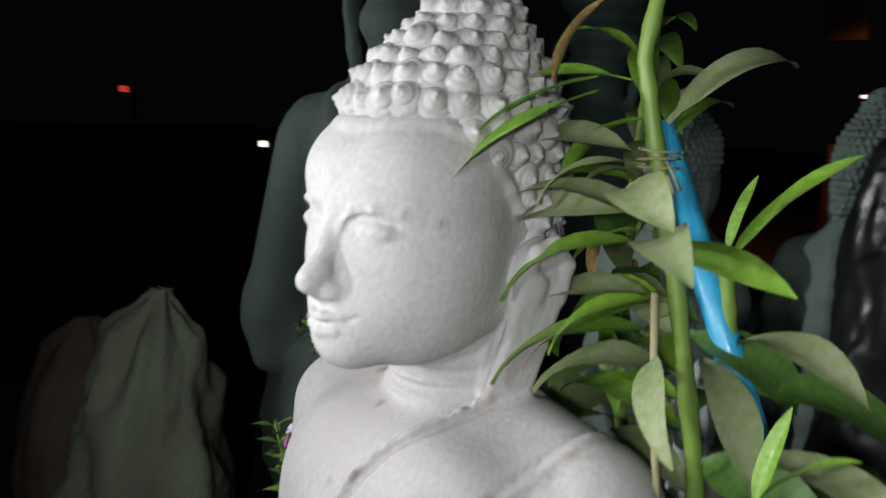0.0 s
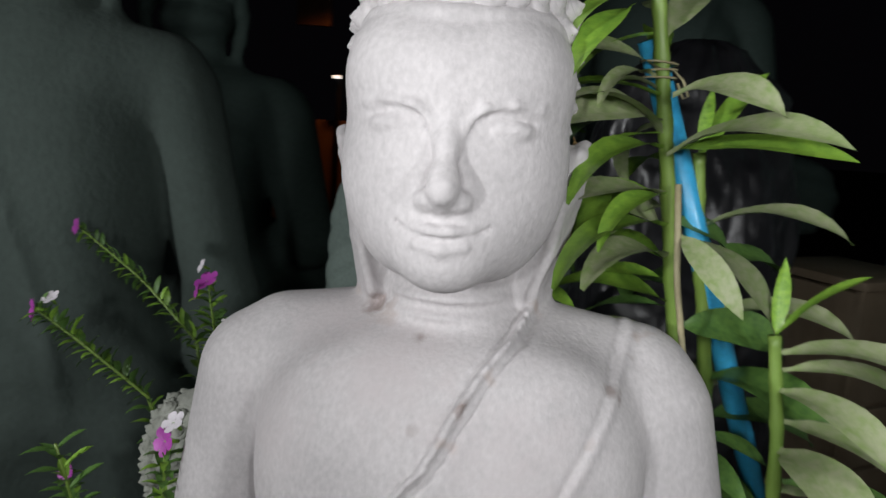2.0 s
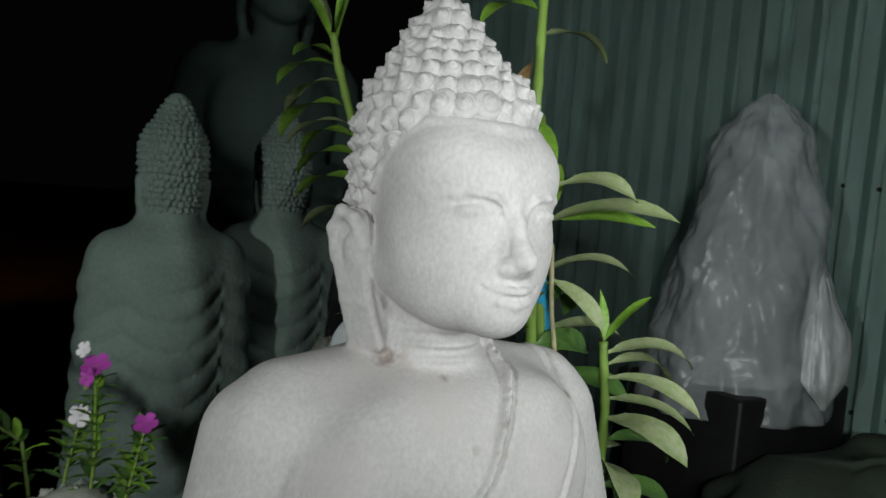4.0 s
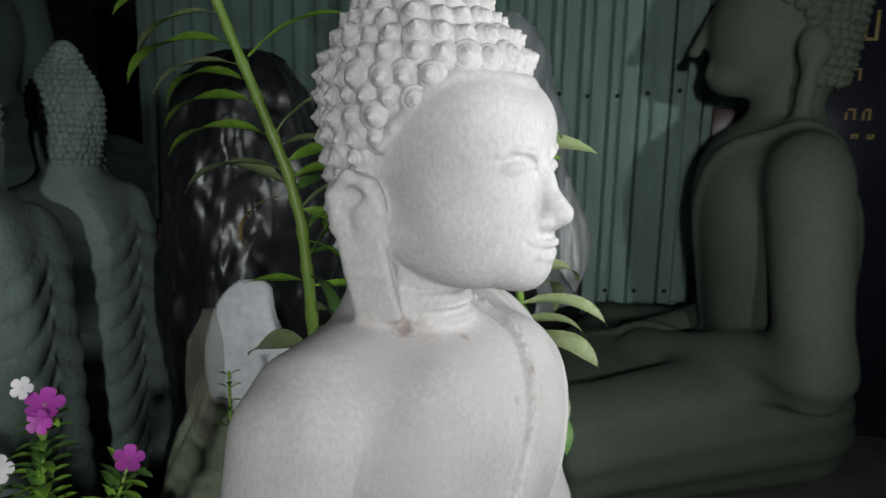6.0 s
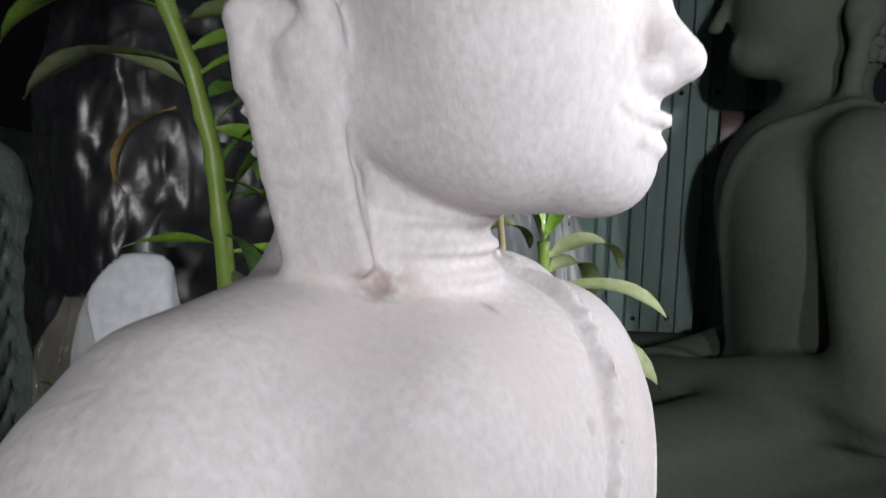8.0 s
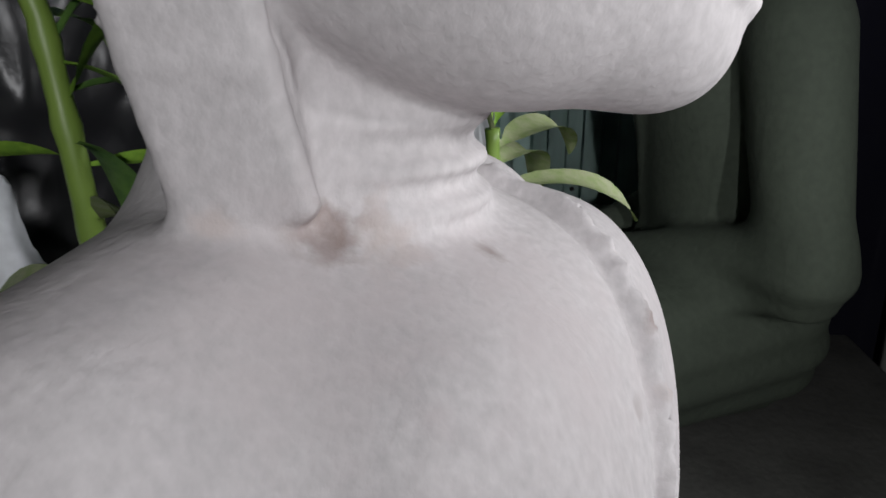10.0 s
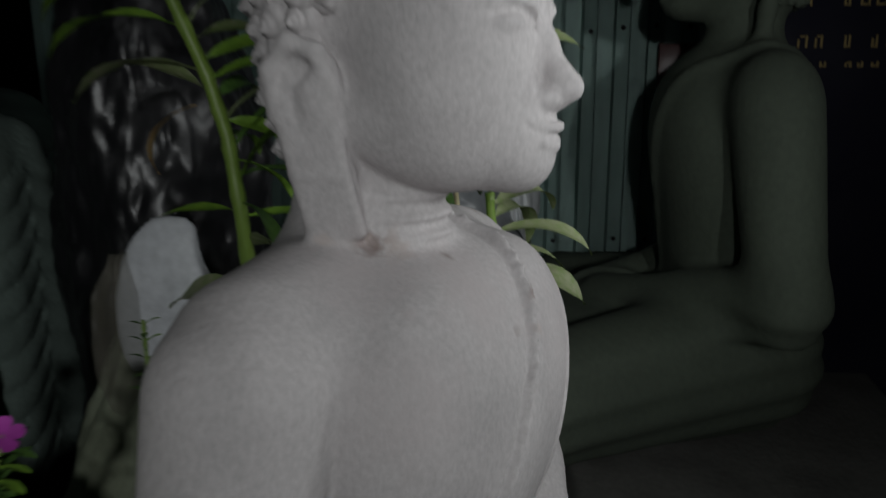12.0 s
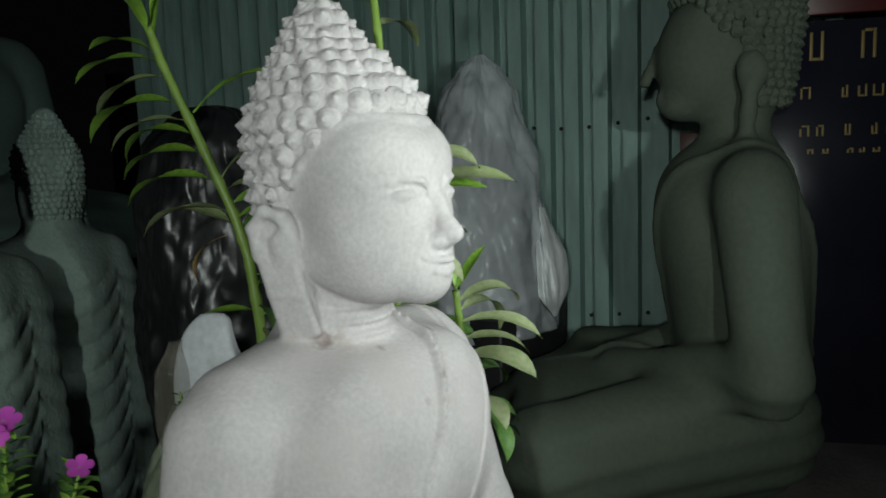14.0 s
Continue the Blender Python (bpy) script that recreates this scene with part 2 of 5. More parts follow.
# ---- carved figures: blended solids, turned into a skin ----
class Solid:
    def __init__(self, lo, hi, step):
        n = [int((b - a) / step) + 2 for a, b in zip(lo, hi)]
        ax = [np.arange(k, dtype=np.float32) * step + a for k, a in zip(n, lo)]
        self.x, self.y, self.z = np.meshgrid(*ax, indexing="ij", sparse=True)
        self.lo, self.step = np.array(lo, float), step
        self.d = np.full(n, 9.0, np.float32)

    def ball(self, c, r):
        r = (r, r, r) if not hasattr(r, "__len__") else r
        px, py, pz = (self.x - c[0]) / r[0], (self.y - c[1]) / r[1], (self.z - c[2]) / r[2]
        k0 = np.sqrt(px * px + py * py + pz * pz) + 1e-6
        k1 = np.sqrt((px / r[0]) ** 2 + (py / r[1]) ** 2 + (pz / r[2]) ** 2) + 1e-6
        return k0 * (k0 - 1) / k1

    def bar(self, a, b, ra, rb=None):
        rb = ra if rb is None else rb
        v = [q - p for p, q in zip(a, b)]
        px, py, pz = self.x - a[0], self.y - a[1], self.z - a[2]
        t = np.clip((px * v[0] + py * v[1] + pz * v[2]) / sum(k * k for k in v), 0, 1)
        return np.sqrt((px - t * v[0]) ** 2 + (py - t * v[1]) ** 2 + (pz - t * v[2]) ** 2) - (ra + t * (rb - ra))

    def add(self, e, k=0.01):
        h = np.clip(0.5 + 0.5 * (self.d - e) / k, 0, 1)
        self.d = self.d + (e - self.d) * h - k * h * (1 - h)

    def cut(self, e, k=0.004):
        e = -e
        h = np.clip(0.5 - 0.5 * (self.d - e) / k, 0, 1)
        self.d = self.d + (e - self.d) * h + k * h * (1 - h)

    def line(self, pts, r, k=0.004, cut=False, rr=None):
        for n, (a, b) in enumerate(zip(pts, pts[1:])):
            e = self.bar(a, b, r if rr is None else rr[n], r if rr is None else rr[n + 1])
            self.cut(e, k) if cut else self.add(e, k)

    def skin(self):
        """Vertices and quads where the solid ends (dual grid)."""
        d = self.d
        inside, shape = d < 0, np.array(d.shape)
        cells, spots, flips = [], [], []
        for ax in range(3):
            a, b = [slice(None)] * 3, [slice(None)] * 3
            a[ax], b[ax] = slice(None, -1), slice(1, None)
            a, b = tuple(a), tuple(b)
            at = np.argwhere(inside[a] != inside[b])
            o1, o2 = [k for k in range(3) if k != ax]
            at = at[(at[:, o1] > 0) & (at[:, o2] > 0) & (at[:, o1] < shape[o1] - 1) & (at[:, o2] < shape[o2] - 1)]
            i = tuple(at.T)
            da, db = d[a][i], d[b][i]
            spot = at.astype(float)
            spot[:, ax] += da / (da - db)
            four = []
            for u, v in ((1, 1), (0, 1), (0, 0), (1, 0)):
                c = at.copy()
                c[:, o1] -= u
                c[:, o2] -= v
                four.append(np.ravel_multi_index(tuple(c.T), d.shape))
            four = np.stack(four, 1)
            flip = inside[a][i] if ax != 1 else ~inside[a][i]
            four[~flip] = four[~flip][:, ::-1]
            cells.append(four)
            spots.append(np.repeat(spot[:, None], 4, 1))
        cells, spots = np.concatenate(cells), np.concatenate(spots)
        ids, back = np.unique(cells.ravel(), return_inverse=True)
        n = np.bincount(back)
        verts = np.stack([np.bincount(back, spots.reshape(-1, 3)[:, k]) / n for k in range(3)], 1)
        return verts * self.step + self.lo, back.reshape(-1, 4)


def curl_shape(sides=14):
    """One snail curl, 1 wide and pointing up z: rounded coils set back one over another, winding to a small tip."""
    verts, faces = [], []
    prof = [(0.57, -0.22), (0.57, 0.02), (0.52, 0.11), (0.43, 0.16), (0.36, 0.17), (0.345, 0.25), (0.28, 0.315), (0.20, 0.33), (0.17, 0.40), (0.09, 0.45), (0.03, 0.46)]
    for n, (r, h) in enumerate(prof):
        for k in range(sides):
            a = 2 * math.pi * k / sides
            q = n / (len(prof) - 1)
            r2 = r * (1 + 0.10 * math.sin(a + 5.5 * q))
            verts.append((r2 * math.cos(a), r2 * math.sin(a), h + 0.07 * q ** 0.5 * math.sin(a + 2.5 * q)))
    for n in range(len(prof) - 1):
        for k in range(sides):
            k2 = (k + 1) % sides
            faces.append((n * sides + k, n * sides + k2, (n + 1) * sides + k2, (n + 1) * sides + k))
    faces.append(tuple((len(prof) - 1) * sides + k for k in range(sides)))
    return np.array(verts), faces


def scalp_rows(hair, pitch, hairline, top):
    """Places and outward directions of the curls, row above row up a hair profile hair(z) -> centre y, half width, half depth."""
    out, n, z = [], 0, hairline(math.pi)
    while z < top - 0.2 * pitch:
        cy, rx, ry = hair(z)
        count = max(1, round(2 * math.pi * max((rx + ry) / 2, 0.003) / pitch))
        _, rx2, ry2 = hair(min(z + 0.004, top))
        slope = ((rx - rx2) + (ry - ry2)) / 2 / 0.004
        for k in range(count):
            a = 2 * math.pi * (k + 0.5 * (n % 2)) / count
            if z < hairline(a):
                continue
            d = Vector((math.sin(a) / max(rx, 0.004), -math.cos(a) / max(ry, 0.004), 0)).normalized()
            d = (d + Vector((0, 0, min(slope, 2.5)))).normalized()
            out.append((Vector((rx * math.sin(a), cy - ry * math.cos(a), z)), d))
        z += pitch * 0.86 / math.sqrt(1 + min(slope, 2.0) ** 2)
        n += 1
    out.append((Vector((0, hair(top)[0], top - 0.003)), Vector((0, 0, 1))))
    return out


def add_curls(verts, faces, spots, size, lift=0.0, seed=3):
    rnd = random.Random(seed)
    cv, cf = curl_shape()
    allv, allf, start = [verts], [tuple(int(i) for i in q) for q in faces], len(verts)
    for p, d in spots:
        d = (d + 0.16 * Vector((rnd.uniform(-1, 1), rnd.uniform(-1, 1), rnd.uniform(-1, 1)))).normalized()
        q = d.to_track_quat("Z", "Y").to_matrix() @ Matrix.Rotation(rnd.uniform(0, 6.28), 3, "Z")
        s = size * rnd.uniform(0.86, 1.1)
        p = p + 0.09 * size * Vector((rnd.uniform(-1, 1), rnd.uniform(-1, 1), rnd.uniform(-1, 1)))
        allv.append(cv @ (np.array(q) * s).T + np.array(p + d * lift))
        allf += [tuple(i + start for i in f) for f in cf]
        start += len(cv)
    return np.concatenate(allv), allf


def hair_profile(z):
    """Main figure's scalp: centre y, half width and half depth at height z."""
    pts = ((1.03, -0.006, 0.050, 0.050), (1.08, 0.000, 0.061, 0.058), (1.13, -0.012, 0.074, 0.076), (1.17, -0.020, 0.079, 0.091), (1.21, -0.025, 0.079, 0.096),
           (1.235, -0.024, 0.071, 0.087), (1.255, -0.022, 0.060, 0.070), (1.27, -0.018, 0.049, 0.054), (1.285, -0.014, 0.039, 0.042),
           (1.305, -0.010, 0.029, 0.030), (1.32, -0.008, 0.019, 0.019), (1.335, -0.006, 0.004, 0.004))
    for a, b in zip(pts, pts[1:]):
        if z <= b[0]:
            t = max(0.0, (z - a[0]) / (b[0] - a[0]))
            return tuple(u + t * (v - u) for u, v in zip(a[1:], b[1:]))
    return pts[-1][1:]


def hairline(a):
    """Height of the hair's lower edge round the head; 0 is the brow, pi the nape."""
    c = math.cos(a)
    return 1.055 + (0.156 * min(1, max(0, (c + 0.30) / 0.92)) ** 0.62 if c > -0.30 else 0)


def main_figure(step=0.0025):
    lo, hi = (-0.29, -0.24, 0.52), (0.31, 0.21, 1.36)
    s = Solid([a + k * step for a, k in zip(lo, (60, 16, 168))], (0.14, 0.11, 1.355), step)
    # skull under the curls, slice by slice
    for z in (1.07, 1.10, 1.13, 1.16, 1.19, 1.215, 1.24, 1.26, 1.28, 1.30, 1.318):
        cy, rx, ry = hair_profile(z)
        s.add(s.ball((0, cy, z), (rx * 0.985, ry * 0.985, 0.03 if z < 1.25 else 0.022)), 0.012)
    # face: a full, flat oval
    s.add(s.ball((0, -0.066, 1.127), (0.078, 0.079, 0.099)), 0.012)
    s.add(s.ball((0, -0.068, 1.168), (0.075, 0.074, 0.050)), 0.015)
    for sx in (-1, 1):
        s.add(s.ball((sx * 0.031, -0.077, 1.096), (0.046, 0.060, 0.063)), 0.02)
        s.add(s.ball((sx * 0.036, -0.080, 1.168), (0.039, 0.054, 0.042)), 0.02)
    s.add(s.ball((0, -0.097, 1.055), (0.047, 0.051, 0.029)), 0.018)
    s.add(s.ball((0, -0.106, 1.073), (0.046, 0.045, 0.030)), 0.018)
    s.add(s.ball((0, -0.129, 1.046), (0.025, 0.021, 0.020)), 0.016)
    for sx in (-1, 1):
        s.add(s.bar((sx * 0.028, -0.090, 1.060), (sx * 0.050, -0.030, 1.078), 0.026, 0.027), 0.014)
    # hair band along the brow and temples
    rim = []
    for n in range(25):
        a = -1.42 + 2.84 * n / 24
        z = hairline(a) - 0.007
        cy, rx, ry = hair_profile(z)
        rim.append((rx * 1.005 * math.sin(a), cy - ry * 1.02 * math.cos(a), z))
    s.line(rim, 0.0058, 0.004)
    # neck and its three folds
    s.add(s.bar((0, -0.016, 0.93), (0, -0.012, 1.08), 0.055, 0.051), 0.012)
    for z, r in ((0.992, 0.0545), (1.006, 0.0530), (1.021, 0.0520)):
        s.add(s.ball((0, -0.0195, z), (r, r + 0.002, 0.0088)), 0.006)
    for sx in (-1, 1):
        # brow, socket, lid, eye line
        s.cut(s.ball((sx * 0.033, -0.1550, 1.1365), (0.025, 0.0128, 0.0088)), 0.008)
        s.line([(sx * 0.008, -0.1440, 1.126), (sx * 0.011, -0.1440, 1.136), (sx * 0.022, -0.1440, 1.1465), (sx * 0.040, -0.1385, 1.1495), (sx * 0.056, -0.127, 1.1475), (sx * 0.070, -0.108, 1.142)], 0.0016, 0.005)
        s.add(s.ball((sx * 0.0325, -0.1285, 1.1335), (0.0205, 0.0136, 0.0086)), 0.003)
        s.line([(sx * 0.012, -0.1425, 1.1335), (sx * 0.022, -0.1430, 1.1300), (sx * 0.034, -0.1420, 1.1295), (sx * 0.046, -0.1375, 1.1320)], 0.0016, 0.0018, cut=True, rr=(0.0008, 0.0015, 0.0015, 0.0006))
        s.line([(sx * 0.014, -0.1415, 1.138), (sx * 0.027, -0.1410, 1.1425), (sx * 0.041, -0.1370, 1.142), (sx * 0.053, -0.1275, 1.1385)], 0.0013, 0.002, cut=True)
        # nostril wings
        s.add(s.ball((sx * 0.0105, -0.1490, 1.0880), (0.0080, 0.0095, 0.0075)), 0.005)
        # lips
        s.line([(sx * 0.0280, -0.1400, 1.0718), (sx * 0.018, -0.1485, 1.0700), (sx * 0.007, -0.1548, 1.0700), (0, -0.1548, 1.0688)], 0.004, 0.0014, rr=(0.0012, 0.0030, 0.0036, 0.0034))
        s.line([(sx * 0.0255, -0.1420, 1.0672), (sx * 0.014, -0.1498, 1.0600), (0, -0.1520, 1.0574)], 0.004, 0.0014, rr=(0.0014, 0.0044, 0.0056))
        s.line([(sx * 0.0305, -0.1420, 1.0722), (sx * 0.020, -0.1505, 1.0662), (sx * 0.008, -0.1572, 1.0644), (0, -0.1578, 1.0640)], 0.0018, 0.0016, cut=True, rr=(0.0016, 0.0019, 0.0020, 0.0020))
        # ear: rim, bowl, long flat lobe
        s.add(s.ball((sx * 0.082, -0.012, 1.096), (0.015, 0.025, 0.031)), 0.005)
        s.line([(sx * 0.084, -0.032, 1.094), (sx * 0.092, -0.026, 1.117), (sx * 0.097, -0.010, 1.123), (sx * 0.098, 0.004, 1.106), (sx * 0.093, 0.004, 1.078)], 0.0060, 0.005)
        for f in (0.0, 0.2, 0.4, 0.6, 0.8, 1.0):
            s.line([(sx * (0.083 + 0.012 * f), -0.028 + 0.030 * f, 1.088), (sx * (0.074 + 0.011 * f), -0.033 + 0.029 * f, 1.040), (sx * (0.062 + 0.014 * f), -0.038 + 0.029 * f, 1.000)], 0.005, 0.003, rr=(0.0056, 0.0052, 0.0050))
            s.line([(sx * (0.072 + 0.010 * f), -0.026 + 0.024 * f, 1.088), (sx * (0.064 + 0.008 * f), -0.029 + 0.022 * f, 1.040), (sx * (0.054 + 0.009 * f), -0.032 + 0.020 * f, 1.000)], 0.006, 0.003)
        s.line([(sx * 0.095, -0.021, 1.108), (sx * 0.099, -0.011, 1.094), (sx * 0.095, -0.016, 1.066), (sx * 0.089, -0.022, 1.046)], 0.0028, 0.004, cut=True, rr=(0.003, 0.0028, 0.0022, 0.0004))
        s.add(s.bar((sx * 0.058, -0.020, 1.060), (sx * 0.044, -0.026, 1.010), 0.012, 0.008), 0.006)
        s.cut(s.ball((sx * 0.102, -0.017, 1.107), (0.007, 0.0070, 0.0070)), 0.005)
        s.line([(sx * 0.074, -0.042, 1.050), (sx * 0.064, -0.046, 1.020), (sx * 0.056, -0.048, 0.995)], 0.0020, 0.0015, cut=True, rr=(0.0012, 0.0030, 0.0040))
        s.line([(sx * 0.058, -0.047, 0.993), (sx * 0.070, -0.028, 0.9925), (sx * 0.080, -0.008, 0.993)], 0.0026, 0.0015, cut=True)
        s.line([(sx * 0.078, 0.007, 1.060), (sx * 0.070, 0.002, 1.030), (sx * 0.064, -0.001, 1.000)], 0.005, 0.002, cut=True)
    # nose
    s.line([(0, -0.139, 1.146), (0, -0.147, 1.124), (0, -0.157, 1.101), (0, -0.1630, 1.0955)], 0.009, 0.007, rr=(0.0050, 0.0062, 0.0085, 0.0095))
    s.add(s.ball((0, -0.1520, 1.0885), (0.0075, 0.010, 0.0085)), 0.006)
    head = s
    # shoulders, chest, back, arms
    body = Solid(lo, hi, step)
    cx = 0.007
    body.add(body.ball((cx, -0.022, 0.835), (0.150, 0.124, 0.150)), 0.01)
    body.add(body.ball((cx, -0.014, 0.915), (0.145, 0.090, 0.060)), 0.05)
    body.add(body.ball((cx, -0.010, 0.68), (0.130, 0.100, 0.16)), 0.05)
    for sx in (-1, 1):
        ahead = 0.012 if sx > 0 else 0.0
        body.add(body.bar((sx * 0.02, 0.002 - ahead, 0.945), (cx + sx * 0.142, -0.004 - ahead, 0.930), 0.054, 0.055), 0.03)
        body.add(body.ball((cx + sx * 0.062, -0.081 - ahead, 0.868 + ahead), (0.076, 0.046, 0.090)), 0.05)
    body.add(body.bar((0, 0.012, 0.94), (0, 0.000, 1.00), 0.060, 0.052), 0.02)
    for sx, ahead, out in ((-1, -0.008, 0.0), (1, -0.062, 0.013)):
        body.add(body.bar((cx + sx * (0.163 - out), -0.009 if sx < 0 else -0.024, 0.914), (cx + sx * (0.212 - out), ahead, 0.70), 0.058, 0.048), 0.005)
        body.add(body.bar((cx + sx * (0.212 - out), ahead, 0.70), (cx + sx * 0.10, -0.14, 0.62), 0.047, 0.034), 0.02)
    # robe over the left shoulder: a thin raised sheet with a proud rounded hem, and the folded shoulder cloth
    slant = body.z + 0.6 * body.y
    hem_x = np.interp(slant, (0.60, 0.795, 0.815, 0.836, 0.865, 0.899, 0.932, 0.982, 1.06), (-0.15, -0.022, -0.005, 0.005, 0.017, 0.033, 0.051, 0.066, 0.085)).astype(np.float32)
    u = body.x - hem_x
    front = np.clip((0.03 - body.y) / 0.02, 0, 1)
    worn = 0.80 + 0.20 * np.sin(slant * 300 + 2.5 * np.sin(slant * 91))
    ridge = 0.0058 * worn * np.exp(-((u / 0.0036) ** 4)) + 0.0016 * np.clip(u / 0.002, 0, 1) - 0.0024 * np.exp(-(((u - 0.0085) / 0.0026) ** 2)) - 0.0018 * np.exp(-(((u + 0.0062) / 0.0024) ** 2))
    v = body.x - (0.103 + 0.52 * (body.z - 0.915))
    ridge = ridge + 0.0018 * np.exp(-(((v - 0.004) / 0.004) ** 2)) - 0.0016 * np.exp(-(((v + 0.004) / 0.002) ** 2))
    body.d = body.d - (ridge * front).astype(np.float32)
    # lap
    for sx in (-1, 1):
        body.add(body.bar((cx + sx * 0.07, -0.02, 0.60), (cx + sx * 0.21, -0.13, 0.585), 0.065, 0.05), 0.03)
    # set the head on the shoulders: both on one grid
    i = [int(round((a - b) / step)) for a, b in zip(head.lo, body.lo)]
    cut = tuple(slice(k, k + n) for k, n in zip(i, head.d.shape))
    room = body.d[cut]
    sub = Solid(tuple(body.lo + np.array(i) * step), tuple(body.lo + np.array(i) * step), step)
    sub.d = room.copy()
    near = head.d[: room.shape[0], : room.shape[1], : room.shape[2]]
    sub.add(near, 0.010)
    body.d[cut] = sub.d
    verts, faces = body.skin()
    verts, faces = add_curls(verts, faces, scalp_rows(hair_profile, 0.0200, hairline, 1.333), 0.0232)
    ob = new("statue", arrays_mesh("statue", verts.tolist(), faces, M_PLASTER))
    return tagged(ob, "pale cement seated statue with snail-curl hair, one shoulder robed", "statue")


main_figure()

# ---- ground and walls ----
bm = bmesh.new()
bmesh.ops.create_grid(bm, x_segments=40, y_segments=40, size=45)
for v in bm.verts:
    v.co.z = 0.02 * noise.noise(v.co * 0.7)
ground = part("ground", bm, M_EARTH, smooth=True)
tagged(ground, "dark bare earth of the yard", "ground", kind="structure")

ALPHA = radians(8)
NW, RW = Vector((math.cos(ALPHA), math.sin(ALPHA), 0)), Vector((math.sin(ALPHA), -math.cos(ALPHA), 0))


def at_wall(right, out, z):
    """right: along the fence towards -y; out: metres in front of it."""
    return NW * (1.86 - out) + RW * right + Vector((0, 0, z))


WALL_M = Matrix.Translation(at_wall(0, 0, 0)) @ pose(0, 0, 0, 0, 0, -82)


def corrugated(lo, hi, height, pitch=0.098, depth=0.056, thick=0.0012, lean=0.0):
    bm = bmesh.new()
    prof, u = [], lo
    while u < hi:
        for du, h in ((0, 0), (0.42, 0), (0.47, 1), (0.95, 1)):
            prof.append((u + du * pitch, h * depth))
        u += pitch
    rows = [[bm.verts.new((u, -h - lean * (u - lo), z)) for u, h in prof] for z in (0, height)]
    for k in range(len(prof) - 1):
        bm.faces.new((rows[0][k], rows[0][k + 1], rows[1][k + 1], rows[1][k]))
    bmesh.ops.solidify(bm, geom=bm.faces[:], thickness=thick)
    return bm


wall = tagged(new("wall_zinc"), "weathered corrugated zinc sheet fence, screwed in rows", "wall", kind="structure")
wall.matrix_basis = WALL_M
SHEETS = [(-2.15, -1.32, 0.05), (-1.36, -0.56, 0.03), (-0.60, 0.62, 0.0)]
for lo, hi, back in SHEETS:
    sheet = part("sheet", corrugated(lo, hi, 2.7 - back), M_ZINC, wall, smooth=False)
    sheet.location = (0, back * 0.6, 0)
screw_bm = bmesh.new()
bmesh.ops.create_cone(screw_bm, cap_ends=True, segments=8, radius1=0.0075, radius2=0.005, depth=0.008, matrix=pose(0, 0, 0, 90))
screw_mesh = mesh_of("screw", screw_bm, M_METAL_AND_SHADE)
for row_z in (0.62, 1.28, 1.95):
    for lo, hi, back in SHEETS:
        u = lo
        while u < hi - 0.05:
            sc = new("screw", screw_mesh)
            sc.parent = wall
            sc.location = (u + 0.21 * 0.098, back * 0.6 - 0.004, row_z + 0.012 * math.sin(u * 9))
            u += 0.098
# a plain dark fence closes the yard behind the sign and behind the camera
bm = bmesh.new()
box(bm, (-9, -7.1, 0), (9, -7.0, 2.6))
tagged(part("wall_back", bm, M_CEMENT, smooth=False), "plain cement yard wall in the dark", "wall", kind="structure")
bm = bmesh.new()
box(bm, (6.0, -7, 0), (6.1, 9, 2.6))
tagged(part("wall_side", bm, M_CEMENT, smooth=False), "plain cement yard wall in the dark", "wall", kind="structure")


def plinth(lo, hi, label, mat):
    bm = box(bmesh.new(), lo, hi, 0.012)
    return tagged(part("plinth", bm, mat), label, "plinth")


plinth((-0.27, -0.22, 0), (0.29, 0.19, 0.522), "square cement plinth under the pale statue", M_CEMENT)


# ---- stone figures ----
def curly(verts, faces, prof, line, top, pitch, size):
    return add_curls(verts, faces, scalp_rows(prof, pitch, line, top), size, seed=5)


def finish(name, s, label, mat, curls=None, warp=None, m=Matrix()):
    verts, faces = s.skin()
    if curls:
        verts, faces = add_curls(verts, faces, curls[0], curls[1], seed=5)
    else:
        faces = [tuple(int(i) for i in q) for q in faces]
    if warp:
        verts = warp(verts)
    ob = new(name, arrays_mesh(name, verts.tolist(), faces, mat))
    ob.matrix_basis = m
    return tagged(ob, label, "statue")


